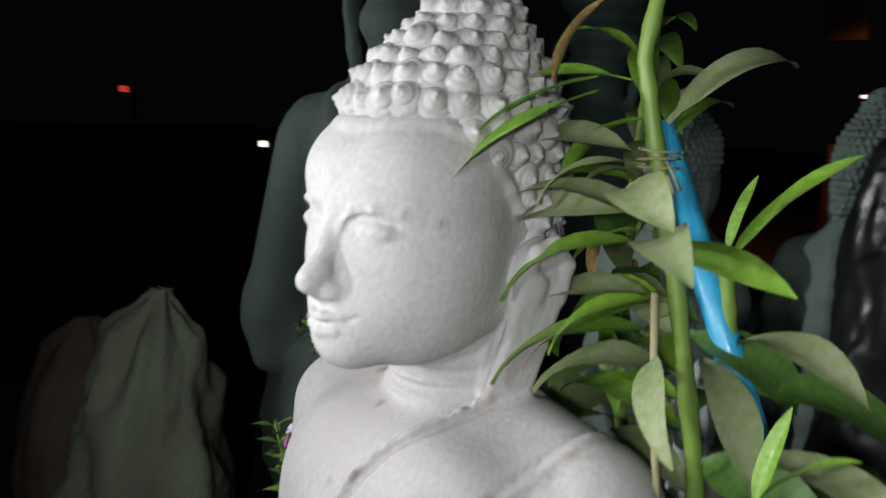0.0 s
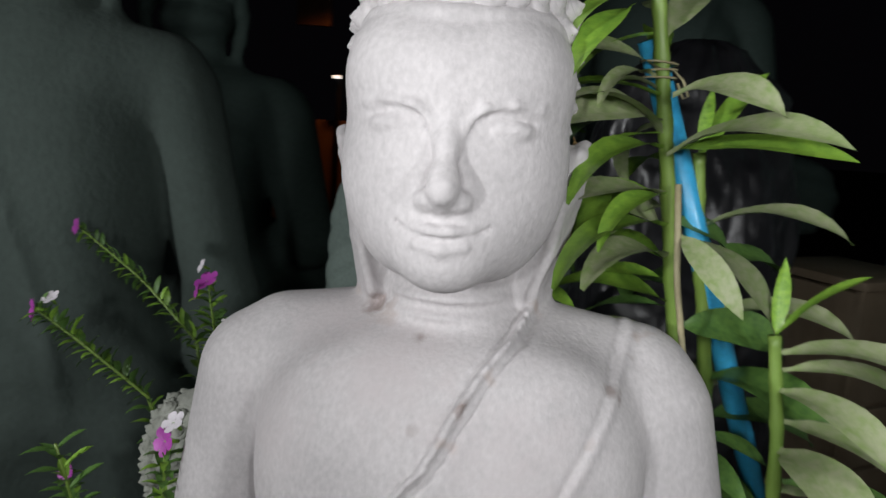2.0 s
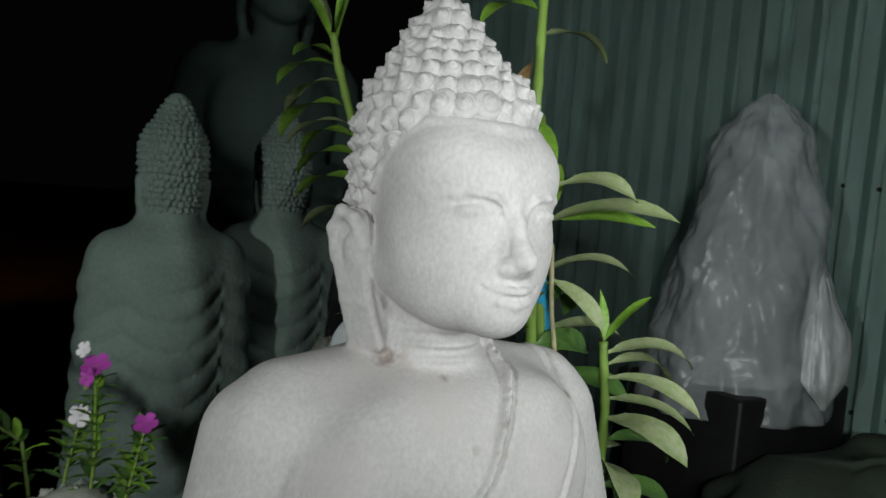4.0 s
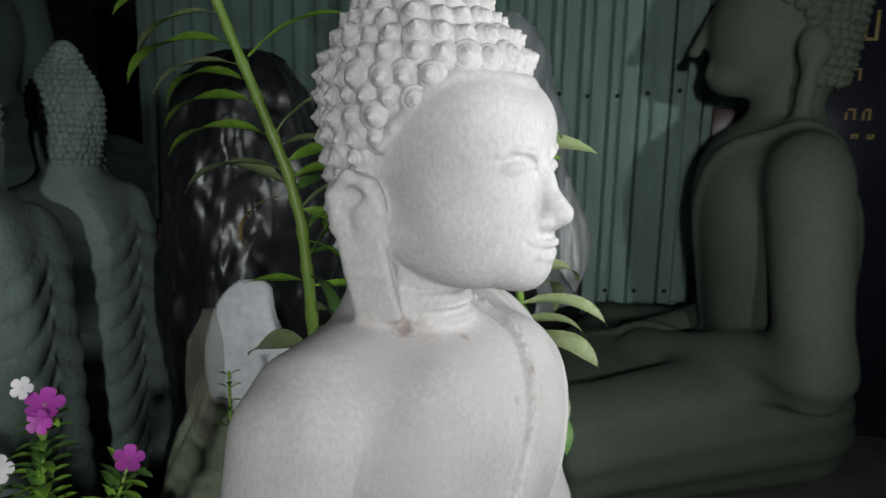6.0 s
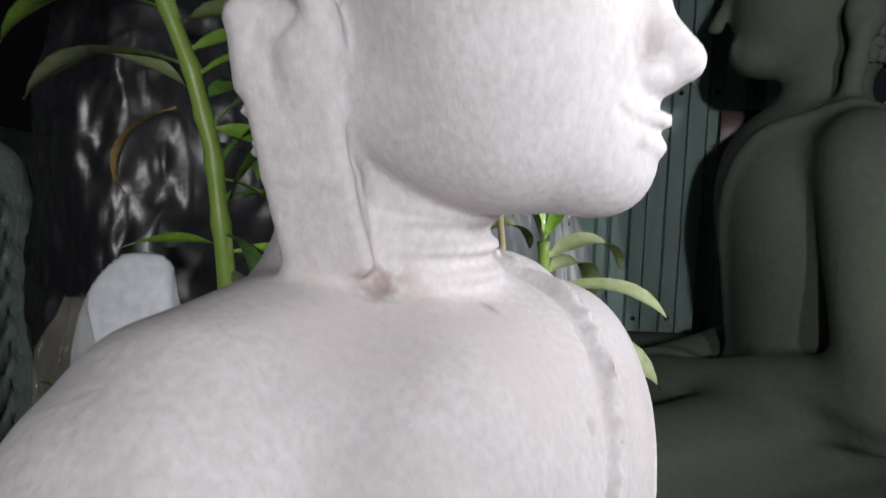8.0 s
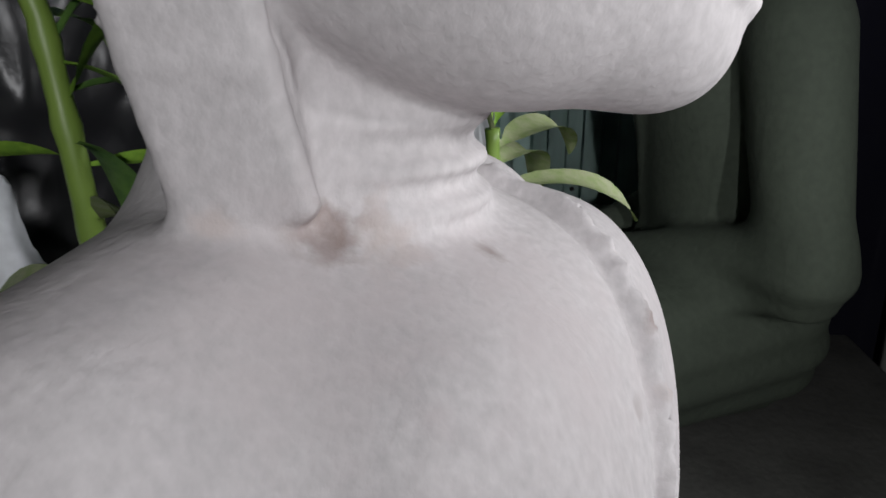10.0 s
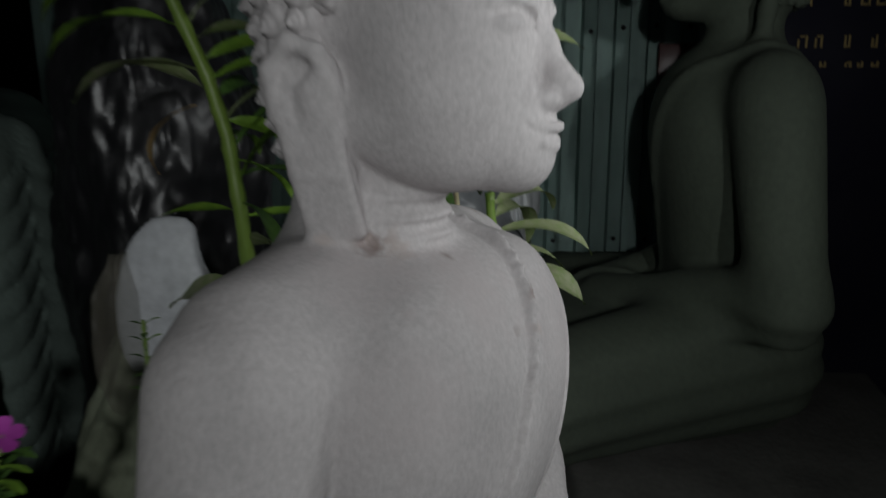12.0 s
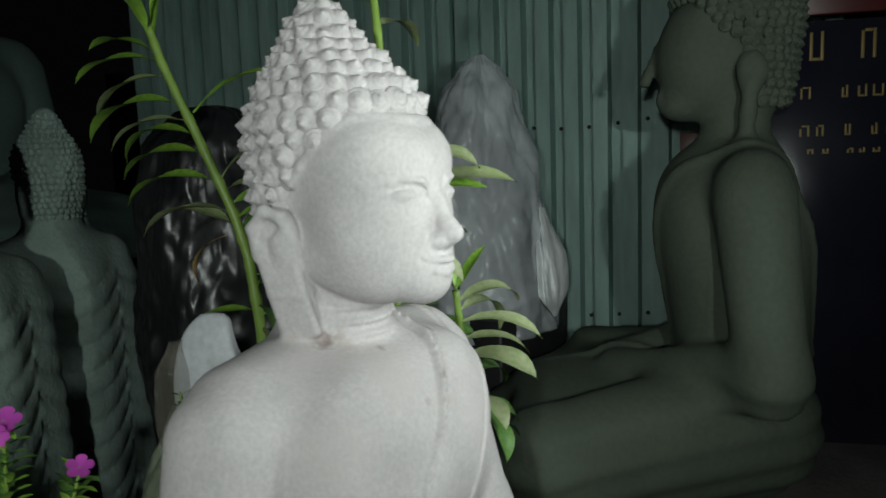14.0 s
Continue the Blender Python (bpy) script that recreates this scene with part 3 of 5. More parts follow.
def seated(step=0.008, bald=False, elbow=0.212, reach=0.0):
    """A seated robed figure the size of the main one, facing -y."""
    s = Solid((-0.36, -0.36 - reach, 0.48), (0.36, 0.24, 1.37), step)
    for z in (1.07, 1.13, 1.19, 1.24) + (() if bald else (1.28, 1.318)):
        cy, rx, ry = hair_profile(z)
        s.add(s.ball((0, cy, z), (rx, ry, 0.034)), 0.02)
    s.add(s.ball((0, -0.066, 1.130), (0.076, 0.079, 0.096)), 0.02)
    s.add(s.ball((0, -0.105, 1.060), (0.040, 0.036, 0.026)), 0.02)
    s.add(s.bar((0, -0.143, 1.150), (0, -0.161, 1.099), 0.006, 0.0105), 0.010)
    s.add(s.bar((-0.02, -0.140, 1.0755), (0.02, -0.140, 1.0755), 0.0045), 0.006)
    s.add(s.bar((-0.016, -0.139, 1.064), (0.016, -0.139, 1.064), 0.005), 0.006)
    s.add(s.bar((0, -0.026, 0.93), (0, -0.020, 1.08), 0.054, 0.050), 0.012)
    for sx in (-1, 1):
        s.add(s.ball((sx * 0.080, -0.004, 1.098), (0.012, 0.024, 0.032)), 0.006)
        s.line([(sx * 0.086, -0.006, 1.085), (sx * 0.078, -0.008, 1.04), (sx * 0.068, -0.012, 0.992)], 0.012, 0.008)
    s.add(s.ball((0, -0.022, 0.835), (0.155, 0.114, 0.150)), 0.03)
    s.add(s.ball((0, -0.010, 0.68), (0.135, 0.102, 0.16)), 0.05)
    if reach:
        s.add(s.ball((0, -0.062, 0.895), (0.135, 0.085, 0.105)), 0.03)
    for sx in (-1, 1):
        s.add(s.bar((sx * 0.02, -0.002, 0.950), (sx * 0.145, -0.004, 0.930), 0.050, 0.054), 0.03)
        s.add(s.bar((sx * 0.158, -0.002, 0.912), (sx * elbow, 0.020, 0.70), 0.056, 0.046), 0.008)
        s.add(s.bar((sx * elbow, 0.020, 0.70), (sx * 0.03, -0.20, 0.645), 0.046, 0.034), 0.025)
        s.add(s.bar((sx * 0.09, 0.00, 0.60), (sx * 0.27, -0.14 - reach, 0.575), 0.100, 0.074), 0.03)
        s.add(s.bar((sx * 0.27, -0.15 - reach, 0.57), (-sx * 0.06, -0.25 - reach, 0.565), 0.066, 0.050), 0.03)
    s.add(s.ball((0, -0.13 - 0.5 * reach, 0.590), (0.20, 0.13 + 0.5 * reach, 0.075)), 0.03)
    # robe hem over the shoulder and down the back, and its folds over the hips
    hem = 0.0070 * np.exp(-(((s.x - 0.085 - 0.35 * (s.z - 0.95)) / 0.010) ** 2)) * np.clip((s.z - 0.62) / 0.05, 0, 1) * np.clip((1.03 - s.z) / 0.02, 0, 1)
    fold = 0.0030 * np.sin((s.z + 0.5 * s.x * s.x) * 150) * np.clip((0.72 - s.z) / 0.06, 0, 1)
    s.d = s.d - (hem + fold).astype(np.float32)
    return s


# the large one in profile before the fence
scalp = scalp_rows(hair_profile, 0.0150, hairline, 1.333)
FACE_D = 191.0


def stretch_low(v):
    v = v.copy()
    low = v[:, 2] < 0.95
    v[low, 2] = 0.95 - (0.95 - v[low, 2]) * 1.09
    v[:, 2] -= 0.95 - 0.47 * 1.09
    return v


finish("stone_statue", seated(0.0075, reach=0.14), "large olive-grey stone statue seated with hands in its lap", M_STONE_OLIVE, (scalp, 0.0165), stretch_low,
       pose(1.265, -0.25, 0.35, 0, 0, FACE_D) @ Matrix.Scale(1.5, 4))
bm = bmesh.new()
box(bm, (-0.55, -0.80, 0), (0.55, 0.40, 0.352), 0.012)
tagged(part("plinth", bm, M_CEMENT), "low cement plinth under the large seated statue", "plinth").matrix_basis = pose(1.265, -0.25, 0, 0, 0, FACE_D)


def drop_low(v):
    v = v.copy()
    v[:, 2] -= 0.48
    return v


def deep_lap(v):
    v = v.copy()
    low = v[:, 2] < 0.70
    v[low, 2] = 0.70 - (0.70 - v[low, 2]) * 1.8
    v[:, 2] -= 0.304
    return v


finish("stone_statue", seated(0.008, True, 0.218), "tall grey-green stone statue, back turned, bare-headed", M_STONE_TALL, None, deep_lap,
       pose(-0.66, 0.45, 0.201, 0, 0, 205) @ Matrix.Diagonal((1.18, 1.25, 1.54, 1)))
bm = bmesh.new()
box(bm, (-0.36, -0.36, 0), (0.36, 0.20, 0.203), 0.012)
tagged(part("plinth", bm, M_CEMENT), "cement plinth under the statue that turns its back", "plinth").matrix_basis = pose(-0.66, 0.45, 0, 0, 0, 205)


def standing_hair(z):
    cy, rx, ry = hair_profile(1.03 + (z - 1.06) * 0.3 / 0.206)
    return cy * 0.66 + 0.006, rx * 0.80, ry * 0.74


def standing_line(a):
    c = math.cos(a)
    return 1.078 + (0.105 * min(1, max(0, (c + 0.30) / 0.95)) ** 0.75 if c > -0.30 else 0)


def standing(step=0.006, full=True):
    """A standing robed figure 1.27 m tall, facing -y, with folds hanging across the back."""
    s = Solid((-0.22, -0.15, -0.02), (0.22, 0.16, 1.29), step)
    for z in (1.085, 1.12, 1.15, 1.185, 1.205, 1.225, 1.245):
        cy, rx, ry = standing_hair(z)
        s.add(s.ball((0, cy, z), (rx, ry, 0.024)), 0.012)
    s.add(s.ball((0, -0.040, 1.125), (0.054, 0.058, 0.066)), 0.012)
    s.add(s.bar((0, -0.094, 1.140), (0, -0.108, 1.106), 0.005, 0.008), 0.008)
    s.add(s.bar((0, -0.012, 1.02), (0, -0.010, 1.09), 0.044, 0.040), 0.012)
    for sx in (-1, 1):
        s.line([(sx * 0.064, 0.004, 1.132), (sx * 0.060, 0.002, 1.10), (sx * 0.050, 0.0, 1.066)], 0.009, 0.006)
        s.add(s.bar((sx * 0.01, 0.004, 1.030), (sx * 0.100, 0.004, 1.012), 0.040, 0.042), 0.025)
        s.add(s.bar((sx * 0.112, 0.004, 1.005), (sx * 0.140, 0.010, 0.40), 0.042, 0.050), 0.012)
    s.add(s.bar((0, 0.0, 0.97), (0, 0.0, 0.10), 0.098, 0.110), 0.05)
    s.add(s.ball((0, 0.0, 0.02), (0.17, 0.14, 0.05)), 0.02)
    k = 2 * math.pi / 0.044
    low = np.clip((1.01 - s.z) / 0.03, 0, 1)
    arm = np.clip((np.abs(s.x) - 0.088) / 0.006, 0, 1)
    torso_fold = np.abs(np.sin(0.5 * k * (s.z - 4.2 * s.x * s.x + 0.10 * s.x))) ** 0.4
    arm_fold = np.abs(np.sin(0.5 * k * (s.z + 0.35 * (np.abs(s.x) - 0.11) - 0.25 * s.y))) ** 0.4
    s.d = s.d - (0.0085 * low * (torso_fold * (1 - arm) + arm_fold * arm)).astype(np.float32)
    return s


small_scalp = scalp_rows(standing_hair, 0.0118, standing_line, 1.262)
first = finish("stone_statue", standing(), "standing grey-green stone statue in a pleated robe, back turned", M_STONE, (small_scalp, 0.0125), None, pose(-0.118, 0.555, 0.0, 0, 0, 178) @ Matrix.Diagonal((0.78, 0.86, 1, 1)))
first["group"] = "standing robed statues"
copy_thing(first, pose(0.105, 0.672, 0.008, 0, 0, 170))
finish("stone_statue", seated(0.009), "dark green stone statue seated high, facing the yard", M_STONE_DARK, None, drop_low, pose(0.51, 1.92, 0.85, 0, 0, -8) @ Matrix.Scale(1.5, 4))
plinth((0.08, 1.48, 0), (0.76, 2.36, 0.854), "tall cement plinth under the dark green statue", M_CEMENT)
finish("stone_statue", seated(0.010, True), "big stone statue standing in the dark", M_STONE_DARK, None, drop_low, pose(-0.84, 1.34, 0.45, 0, 0, 190) @ Matrix.Scale(1.55, 4))
plinth((-1.40, 1.02, 0), (-0.30, 1.86, 0.452), "cement plinth under a statue in the dark", M_CEMENT)


# a small rough head with knobs, low beside the flowers
def knob_prof(z):
    t = min(1, max(0, (z + 0.10) / 0.20))
    r = 0.078 * math.sqrt(max(0.002, 1 - (2 * t - 1) ** 2 * 0.97))
    return 0.0, r, r


s = Solid((-0.10, -0.10, -0.14), (0.10, 0.10, 0.12), 0.006)
s.add(s.ball((0, 0, 0), (0.078, 0.078, 0.10)), 0.01)
s.add(s.bar((0, 0, -0.13), (0, 0, -0.05), 0.055, 0.05), 0.02)
finish("knobbed_finial", s, "small rough stone finial covered in knobs", M_ROUGH, (scalp_rows(knob_prof, 0.021, lambda a: -0.085, 0.095), 0.022), None, pose(-0.285, 0.165, 0.735) @ Matrix.Scale(0.85, 4))
bm = bmesh.new()
tube(bm, [(-0.285, 0.165, 0), (-0.285, 0.165, 0.60), (-0.285, 0.165, 0.63)], (0.10, 0.09, 0.07), 20)
tagged(part("stump", bm, M_CEMENT), "rough cement stump carrying the small finial", "stump")

# ---- wrapped and draped things ----
def crease(p, seed):
    """Sharp-edged folds of crumpled film: zigzags in many directions, bent by slow noise."""
    rnd, h = random.Random(seed), 0.0
    for k in range(7):
        d = Vector((rnd.uniform(-1, 1), rnd.uniform(-1, 1), rnd.uniform(-0.5, 0.5))).normalized()
        f = 0.8 * 1.45 ** k
        t = p.dot(d) * f + rnd.uniform(0, 1) + 0.45 * noise.noise(p * (0.5 + 0.2 * k) + Vector((k * 3.1, seed, 0)))
        h += abs(2 * (t - math.floor(t)) - 1) / 1.45 ** k
    return h - 1.3


def drape(profile, lean=(0, 0), wrinkle=0.02, folds=7, seed=0.0, around=72, up=48, twist=0.0, squash=1.0, fine=1.0, crumple=0.0):
    """A hanging cloth or bag: radius by height, gathered into folds and crumpled. profile: (height, radius) from the foot up."""
    bm, rings = bmesh.new(), []
    z0, z1 = profile[0][0], profile[-1][0]
    for i in range(up + 1):
        z = z0 + (z1 - z0) * i / up
        for (za, ra), (zb, rb) in zip(profile, profile[1:]):
            if za <= z <= zb:
                q = (z - za) / (zb - za)
                r = ra + (rb - ra) * (3 * q * q - 2 * q * q * q) * 0.4 + (rb - ra) * q * 0.6
        ring = []
        for k in range(around):
            a = 2 * math.pi * k / around
            p = Vector((math.cos(a) * 1.6 + seed, math.sin(a) * 1.6, z * 5.0))
            f = 0.55 * math.sin(folds * a + twist * (z - z0) + 2.2 * noise.noise(p))
            n = noise.noise(p * 1.3) + fine * (0.6 * (1 - 2 * abs(noise.noise(p * 4.7))) + 0.3 * noise.noise(p * 11))
            rr = r * (1 + wrinkle * 2.2 * f * (1 - 0.5 * i / up)) + wrinkle * 0.55 * n * min(1.0, r * 12)
            if crumple:
                rr += crumple * min(1.0, r * 9) * crease(Vector((r * math.cos(a), r * math.sin(a), z)) * 4.5, seed)
            t = i / up
            ring.append(bm.verts.new((rr * math.cos(a) + lean[0] * t * t, rr * squash * math.sin(a) + lean[1] * t * t, z + 0.25 * wrinkle * n * (0.2 if i in (0, up) else 1))))
        rings.append(ring)
    for u, v in zip(rings, rings[1:]):
        for k in range(around):
            bm.faces.new((u[k], u[(k + 1) % around], v[(k + 1) % around], v[k]))
    bm.faces.new(rings[-1])
    bm.faces.new(rings[0][::-1])
    return bm


def draped(name, label, category, place, mat, profile, **kw):
    ob = part(name, drape(profile, **kw), mat)
    ob.location = place
    return tagged(ob, label, category)


draped("garbage_bag", "black plastic garbage bag pulled over a tall thing", "bag", (0.295, 0.485, 0), M_BLACK,
       [(0.0, 0.17), (0.5, 0.16), (0.85, 0.155), (1.1, 0.145), (1.2, 0.115), (1.26, 0.06), (1.275, 0.015)], wrinkle=0.04, folds=4, seed=3.0, fine=0.3, around=160, up=160, squash=0.8, crumple=0.013)
wrap = thing("wrapped_statue", "object wrapped in pale sheet and clear plastic film", "wrapped object", (1.36, 0.52, 0))
part("pale_sheet", drape([(0.70, 0.20), (0.9, 0.18), (1.10, 0.14), (1.24, 0.09), (1.32, 0.03)], wrinkle=0.03, folds=3, seed=8.0, fine=0.3, squash=0.6, around=120, up=80, crumple=0.016), M_SHEET, wrap, "pale grey wrapping sheet")
part("film", drape([(0.66, 0.275), (0.85, 0.25), (1.08, 0.205), (1.26, 0.155), (1.37, 0.125), (1.44, 0.075), (1.48, 0.02)], wrinkle=0.035, folds=3, seed=1.5, fine=0.3, around=160, up=130, squash=0.75, crumple=0.028), M_FILM, wrap, "clear crumpled plastic film")
# plain added box holding up the wrap; its dark colour is painted-in shade
part("support", box(bmesh.new(), (-0.24, -0.17, 0), (0.24, 0.17, 0.73), 0.01), M_METAL_AND_SHADE, wrap, "added plain box support, coloured near-black to stand in for shade")
flap = part("hanging_film", drape([(0.68, 0.010), (0.75, 0.075), (0.86, 0.080), (0.97, 0.045), (1.05, 0.010)], wrinkle=0.05, folds=3, seed=6.0, fine=0.22, squash=0.35, lean=(0.06, 0.09), around=96, up=70, crumple=0.02), M_SHEET, wrap, "loose hanging corner of film")
flap.location = (0.02, -0.22, 0.02)
tarp = thing("draped_tarp", "olive tarpaulin thrown over a pointed thing", "tarp", (-1.23, 0.17, 0))
part("tarp", drape([(0.0, 0.21), (0.3, 0.19), (0.55, 0.14), (0.68, 0.09), (0.77, 0.03), (0.80, 0.006)], wrinkle=0.085, folds=7, seed=5.0, fine=0.3, lean=(0.05, 0.04)), M_TARP, tarp)
brown = part("brown_cloth", drape([(0.0, 0.20), (0.4, 0.17), (0.62, 0.09), (0.70, 0.02)], wrinkle=0.05, folds=5, seed=9.0, fine=0.22), M_BROWNCLOTH, tarp, "brown cloth hanging beside the tarp")
brown.location = (-0.16, -0.06, 0)
draped("cloth_cover", "pale greenish cloth spread over a low pot", "cloth", (0.10, 0.335, 0), M_TARP,
       [(0.0, 0.17), (0.45, 0.165), (0.62, 0.15), (0.72, 0.10), (0.80, 0.06), (0.85, 0.03)], wrinkle=0.035, folds=7, seed=2.5, fine=0.22, squash=0.62)
draped("green_bag", "green plastic sack slumped by the fence", "bag", (1.42, 2.02, 0), M_GREENBAG, [(0.0, 0.20), (0.35, 0.19), (0.55, 0.14), (0.68, 0.05), (0.72, 0.02)], wrinkle=0.09, folds=5, seed=4.0)

# white broken piece with a bite out of its rim, and the brown film beside it
s = Solid((-0.10, -0.05, -0.16), (0.10, 0.05, 0.12), 0.005)
s.add(s.ball((-0.016, 0, -0.03), (0.066, 0.018, 0.115)), 0.01)
s.add(s.ball((0.030, 0, -0.07), (0.050, 0.018, 0.075)), 0.02)
s.cut(s.ball((0.052, 0, 0.055), (0.042, 0.05, 0.058)), 0.008)
verts, faces = s.skin()
chip = new("plaster_fragment", arrays_mesh("plaster_fragment", verts.tolist(), [tuple(int(i) for i in q) for q in faces], M_WHITE))
chip.matrix_basis = pose(0.088, 0.262, 0.885, 0, 0, -66)
tagged(chip, "white plaster fragment with a notched rim", "fragment")
M_BROWNFILM = material("brownish_film", (0.30, 0.28, 0.23), 0.2, (0.20, 0.19, 0.15), 8.0, 30.0, 0.6, depth=0.01, thin=0.3)
draped("plastic_scrap", "crinkled brownish clear plastic scrap", "plastic", (0.050, 0.318, 0), M_BROWNFILM, [(0.72, 0.012), (0.80, 0.032), (0.88, 0.028), (0.930, 0.008)], wrinkle=0.06, folds=3, seed=7.0, fine=0.22, squash=0.5)

carton = thing("carton", "worn brown cardboard box standing in the shade", "box", (0.97, 1.42, 0), 30)
for k, (lo, hi) in enumerate((((-0.15, -0.15, 0.66), (0.15, -0.13, 0.80)), ((-0.15, -0.15, 0.50), (0.15, -0.13, 0.645)), ((-0.15, -0.15, 0.33), (0.15, -0.13, 0.485)), ((-0.15, -0.15, 0.02), (0.15, -0.13, 0.315)))):
    part("panel", box(bmesh.new(), lo, hi, 0.004), M_CARTON, carton)
part("body", box(bmesh.new(), (-0.145, -0.128, 0.0), (0.145, 0.15, 0.79), 0.004), M_CARTON, carton)
part("lid", box(bmesh.new(), (-0.165, -0.165, 0.802), (0.165, 0.165, 0.825), 0.004), M_CARTON, carton, "flat cardboard lid")

# ---- sign boards ----
sign = thing("sign_board", "tall glossy black sign board with worn gold lettering", "sign", (1.62, -0.46, 0), -72)
part("board", box(bmesh.new(), (-0.24, 0.0, 0.12), (0.20, 0.03, 1.50), 0.004), M_BOARD, sign)
part("board", box(bmesh.new(), (-0.24, 0.0, 1.515), (0.20, 0.03, 1.95), 0.004), M_REDBOARD, sign, "dark red upper board")
part("frame", box(bmesh.new(), (-0.26, 0.032, 0.0), (-0.235, 0.06, 1.95), 0.003), M_METAL_AND_SHADE, sign)
part("frame", box(bmesh.new(), (0.185, 0.032, 0.0), (0.215, 0.06, 1.95), 0.003), M_METAL_AND_SHADE, sign)


def glyph_bar(lo, hi):
    """One worn stroke of lettering: a thin raised bar."""
    part("letter_bar", box(bmesh.new(), (lo[0], -0.004, lo[1]), (hi[0], 0.0005, hi[1]), 0.0012), M_GOLD, sign)


lettering = random.Random(11)
for z, h, u0, u1, step in ((1.435, 0.075, -0.12, 0.13, 0.058), (1.315, 0.032, -0.14, 0.13, 0.034), (1.215, 0.030, -0.14, 0.11, 0.032), (1.160, 0.014, -0.12, 0.12, 0.030), (1.60, 0.045, 0.02, 0.13, 0.036)):
    u, w = u0, 0.008 if h > 0.06 else 0.0055
    while u < u1:
        wide = step * lettering.uniform(0.45, 0.78)
        if lettering.random() < 0.3:
            u += step
            continue
        glyph_bar((u, z - h / 2), (u + w, z + h / 2 * lettering.uniform(0.4, 1)))
        glyph_bar((u + wide - w, z - h / 2), (u + wide, z + h / 2))
        if lettering.random() > 0.4:
            glyph_bar((u + w, z - h / 2), (u + wide - w, z - h / 2 + w))
        else:
            glyph_bar((u + w, z + h / 2 - w), (u + wide - w, z + h / 2))
        u += step * lettering.uniform(0.95, 1.3)
plate = thing("small_sign", "small dark red plate with a gold character", "sign", at_wall(0.29, 0.06, 1.15), -76)
part("plate", box(bmesh.new(), (-0.075, 0, -0.085), (0.10, 0.012, 0.085), 0.003), M_REDBOARD, plate)
for u, w, b in ((-0.005, 0.012, 0.012), (0.022, -0.01, 0.010)):
    bm = bmesh.new()
    tube(bm, [(u - w, -0.004, -0.035), (u + b, -0.005, 0.0), (u + w, -0.004, 0.035)], 0.0045, 6)
    part("letter_bar", bm, M_GOLD, plate)
bm = bmesh.new()
tube(bm, [(1.655, -0.675, 0), (1.655, -0.675, 2.4)], 0.018, 14)
tagged(part("post", bm, M_POLE), "pale painted post beside the sign", "post")
stack = thing("timber_stack", "dark red boards stacked on a pale block", "timber", (1.70, -0.98, 0), -72)
part("block", box(bmesh.new(), (-0.14, 0, 0), (0.2, 0.2, 0.62), 0.01), M_CEMENT, stack)
part("board", box(bmesh.new(), (-0.15, -0.02, 0.625), (0.22, 0.18, 0.80), 0.006), M_REDBOARD, stack)
part("board", box(bmesh.new(), (-0.13, 0.0, 0.803), (0.22, 0.18, 0.98), 0.006), M_WOOD, stack)


# ---- plants ----
def leaf_mesh(name, length, width, droop, mat, fold=0.25, seg=11, curl=0.0, neck=0.16):
    """A lance-shaped blade along +x from the origin, with a narrow foot, a folded midrib and a drooping tip."""
    bm, rows = bmesh.new(), []
    p, ang = Vector((0, 0, 0)), 0.0
    for i in range(seg + 1):
        t = i / seg
        w = width * 0.5 * (max(0.10 * (1 - t), math.sin(math.pi * min(1, max(0.0, (t - neck * 0.5) / (1 - neck * 0.5))) ** 0.85) ** 0.8 if t > neck * 0.5 else 0.10))
        w = max(w, width * 0.02)
        up = Vector((math.sin(ang), 0, math.cos(ang)))
        wave = 0.05 * width * math.sin(9 * t + droop)
        row = []
        for s in (-1, -0.5, 0, 0.5, 1):
            row.append(bm.verts.new(p + Vector((0, s * w + curl * width * t * t, 0)) + up * (abs(s) * w * fold + wave * s)))
        rows.append(row)
        ang += droop / seg * (0.5 + 1.1 * t)
        p = p + Vector((math.cos(ang), 0, -math.sin(ang))) * (length / seg)
    for u, v in zip(rows, rows[1:]):
        for k in range(4):
            bm.faces.new((u[k], u[k + 1], v[k + 1], v[k]))
    return mesh_of(name, bm, mat)


LEAVES = {}
for kind, mat in (("fresh", M_LEAF), ("dusty", M_LEAF_DUSTY), ("dark", M_LEAF_DARK), ("dry", M_DRY)):
    LEAVES[kind] = [leaf_mesh("leaf", 1.0, w, d, mat, curl=c) for w, d, c in ((0.20, 0.55, 0.2), (0.22, 0.95, -0.2), (0.25, 1.3, 0.15), (0.21, 1.8, -0.1))]
    LEAVES[kind] += [leaf_mesh("leaf", 1.0, 0.38, 1.3, mat, curl=0.1), leaf_mesh("leaf", 1.0, 0.19, 0.25, mat, fold=0.5)]


def add_leaf(parent, place, way, length, kind="fresh", shape=1, roll=0.0, label="", local=True):
    """A leaf from place towards way (a direction before drooping)."""
    ob = new("leaf", LEAVES[kind][shape])
    ob.parent = parent
    d = Vector(way).normalized()
    y = Vector((0, 0, 1)).cross(d)
    y = y.normalized() if y.length > 1e-3 else Vector((0, 1, 0))
    roll += -0.3 if y.y < 0 else 0.3  # blades lean over and show their faces to the yard
    m = Matrix((d, y, d.cross(y))).transposed() @ Matrix.Rotation(roll, 3, "X")
    ob.matrix_basis = Matrix.Translation(Vector(place)) @ m.to_4x4() @ Matrix.Scale(length, 4)
    return tagged(ob, label)


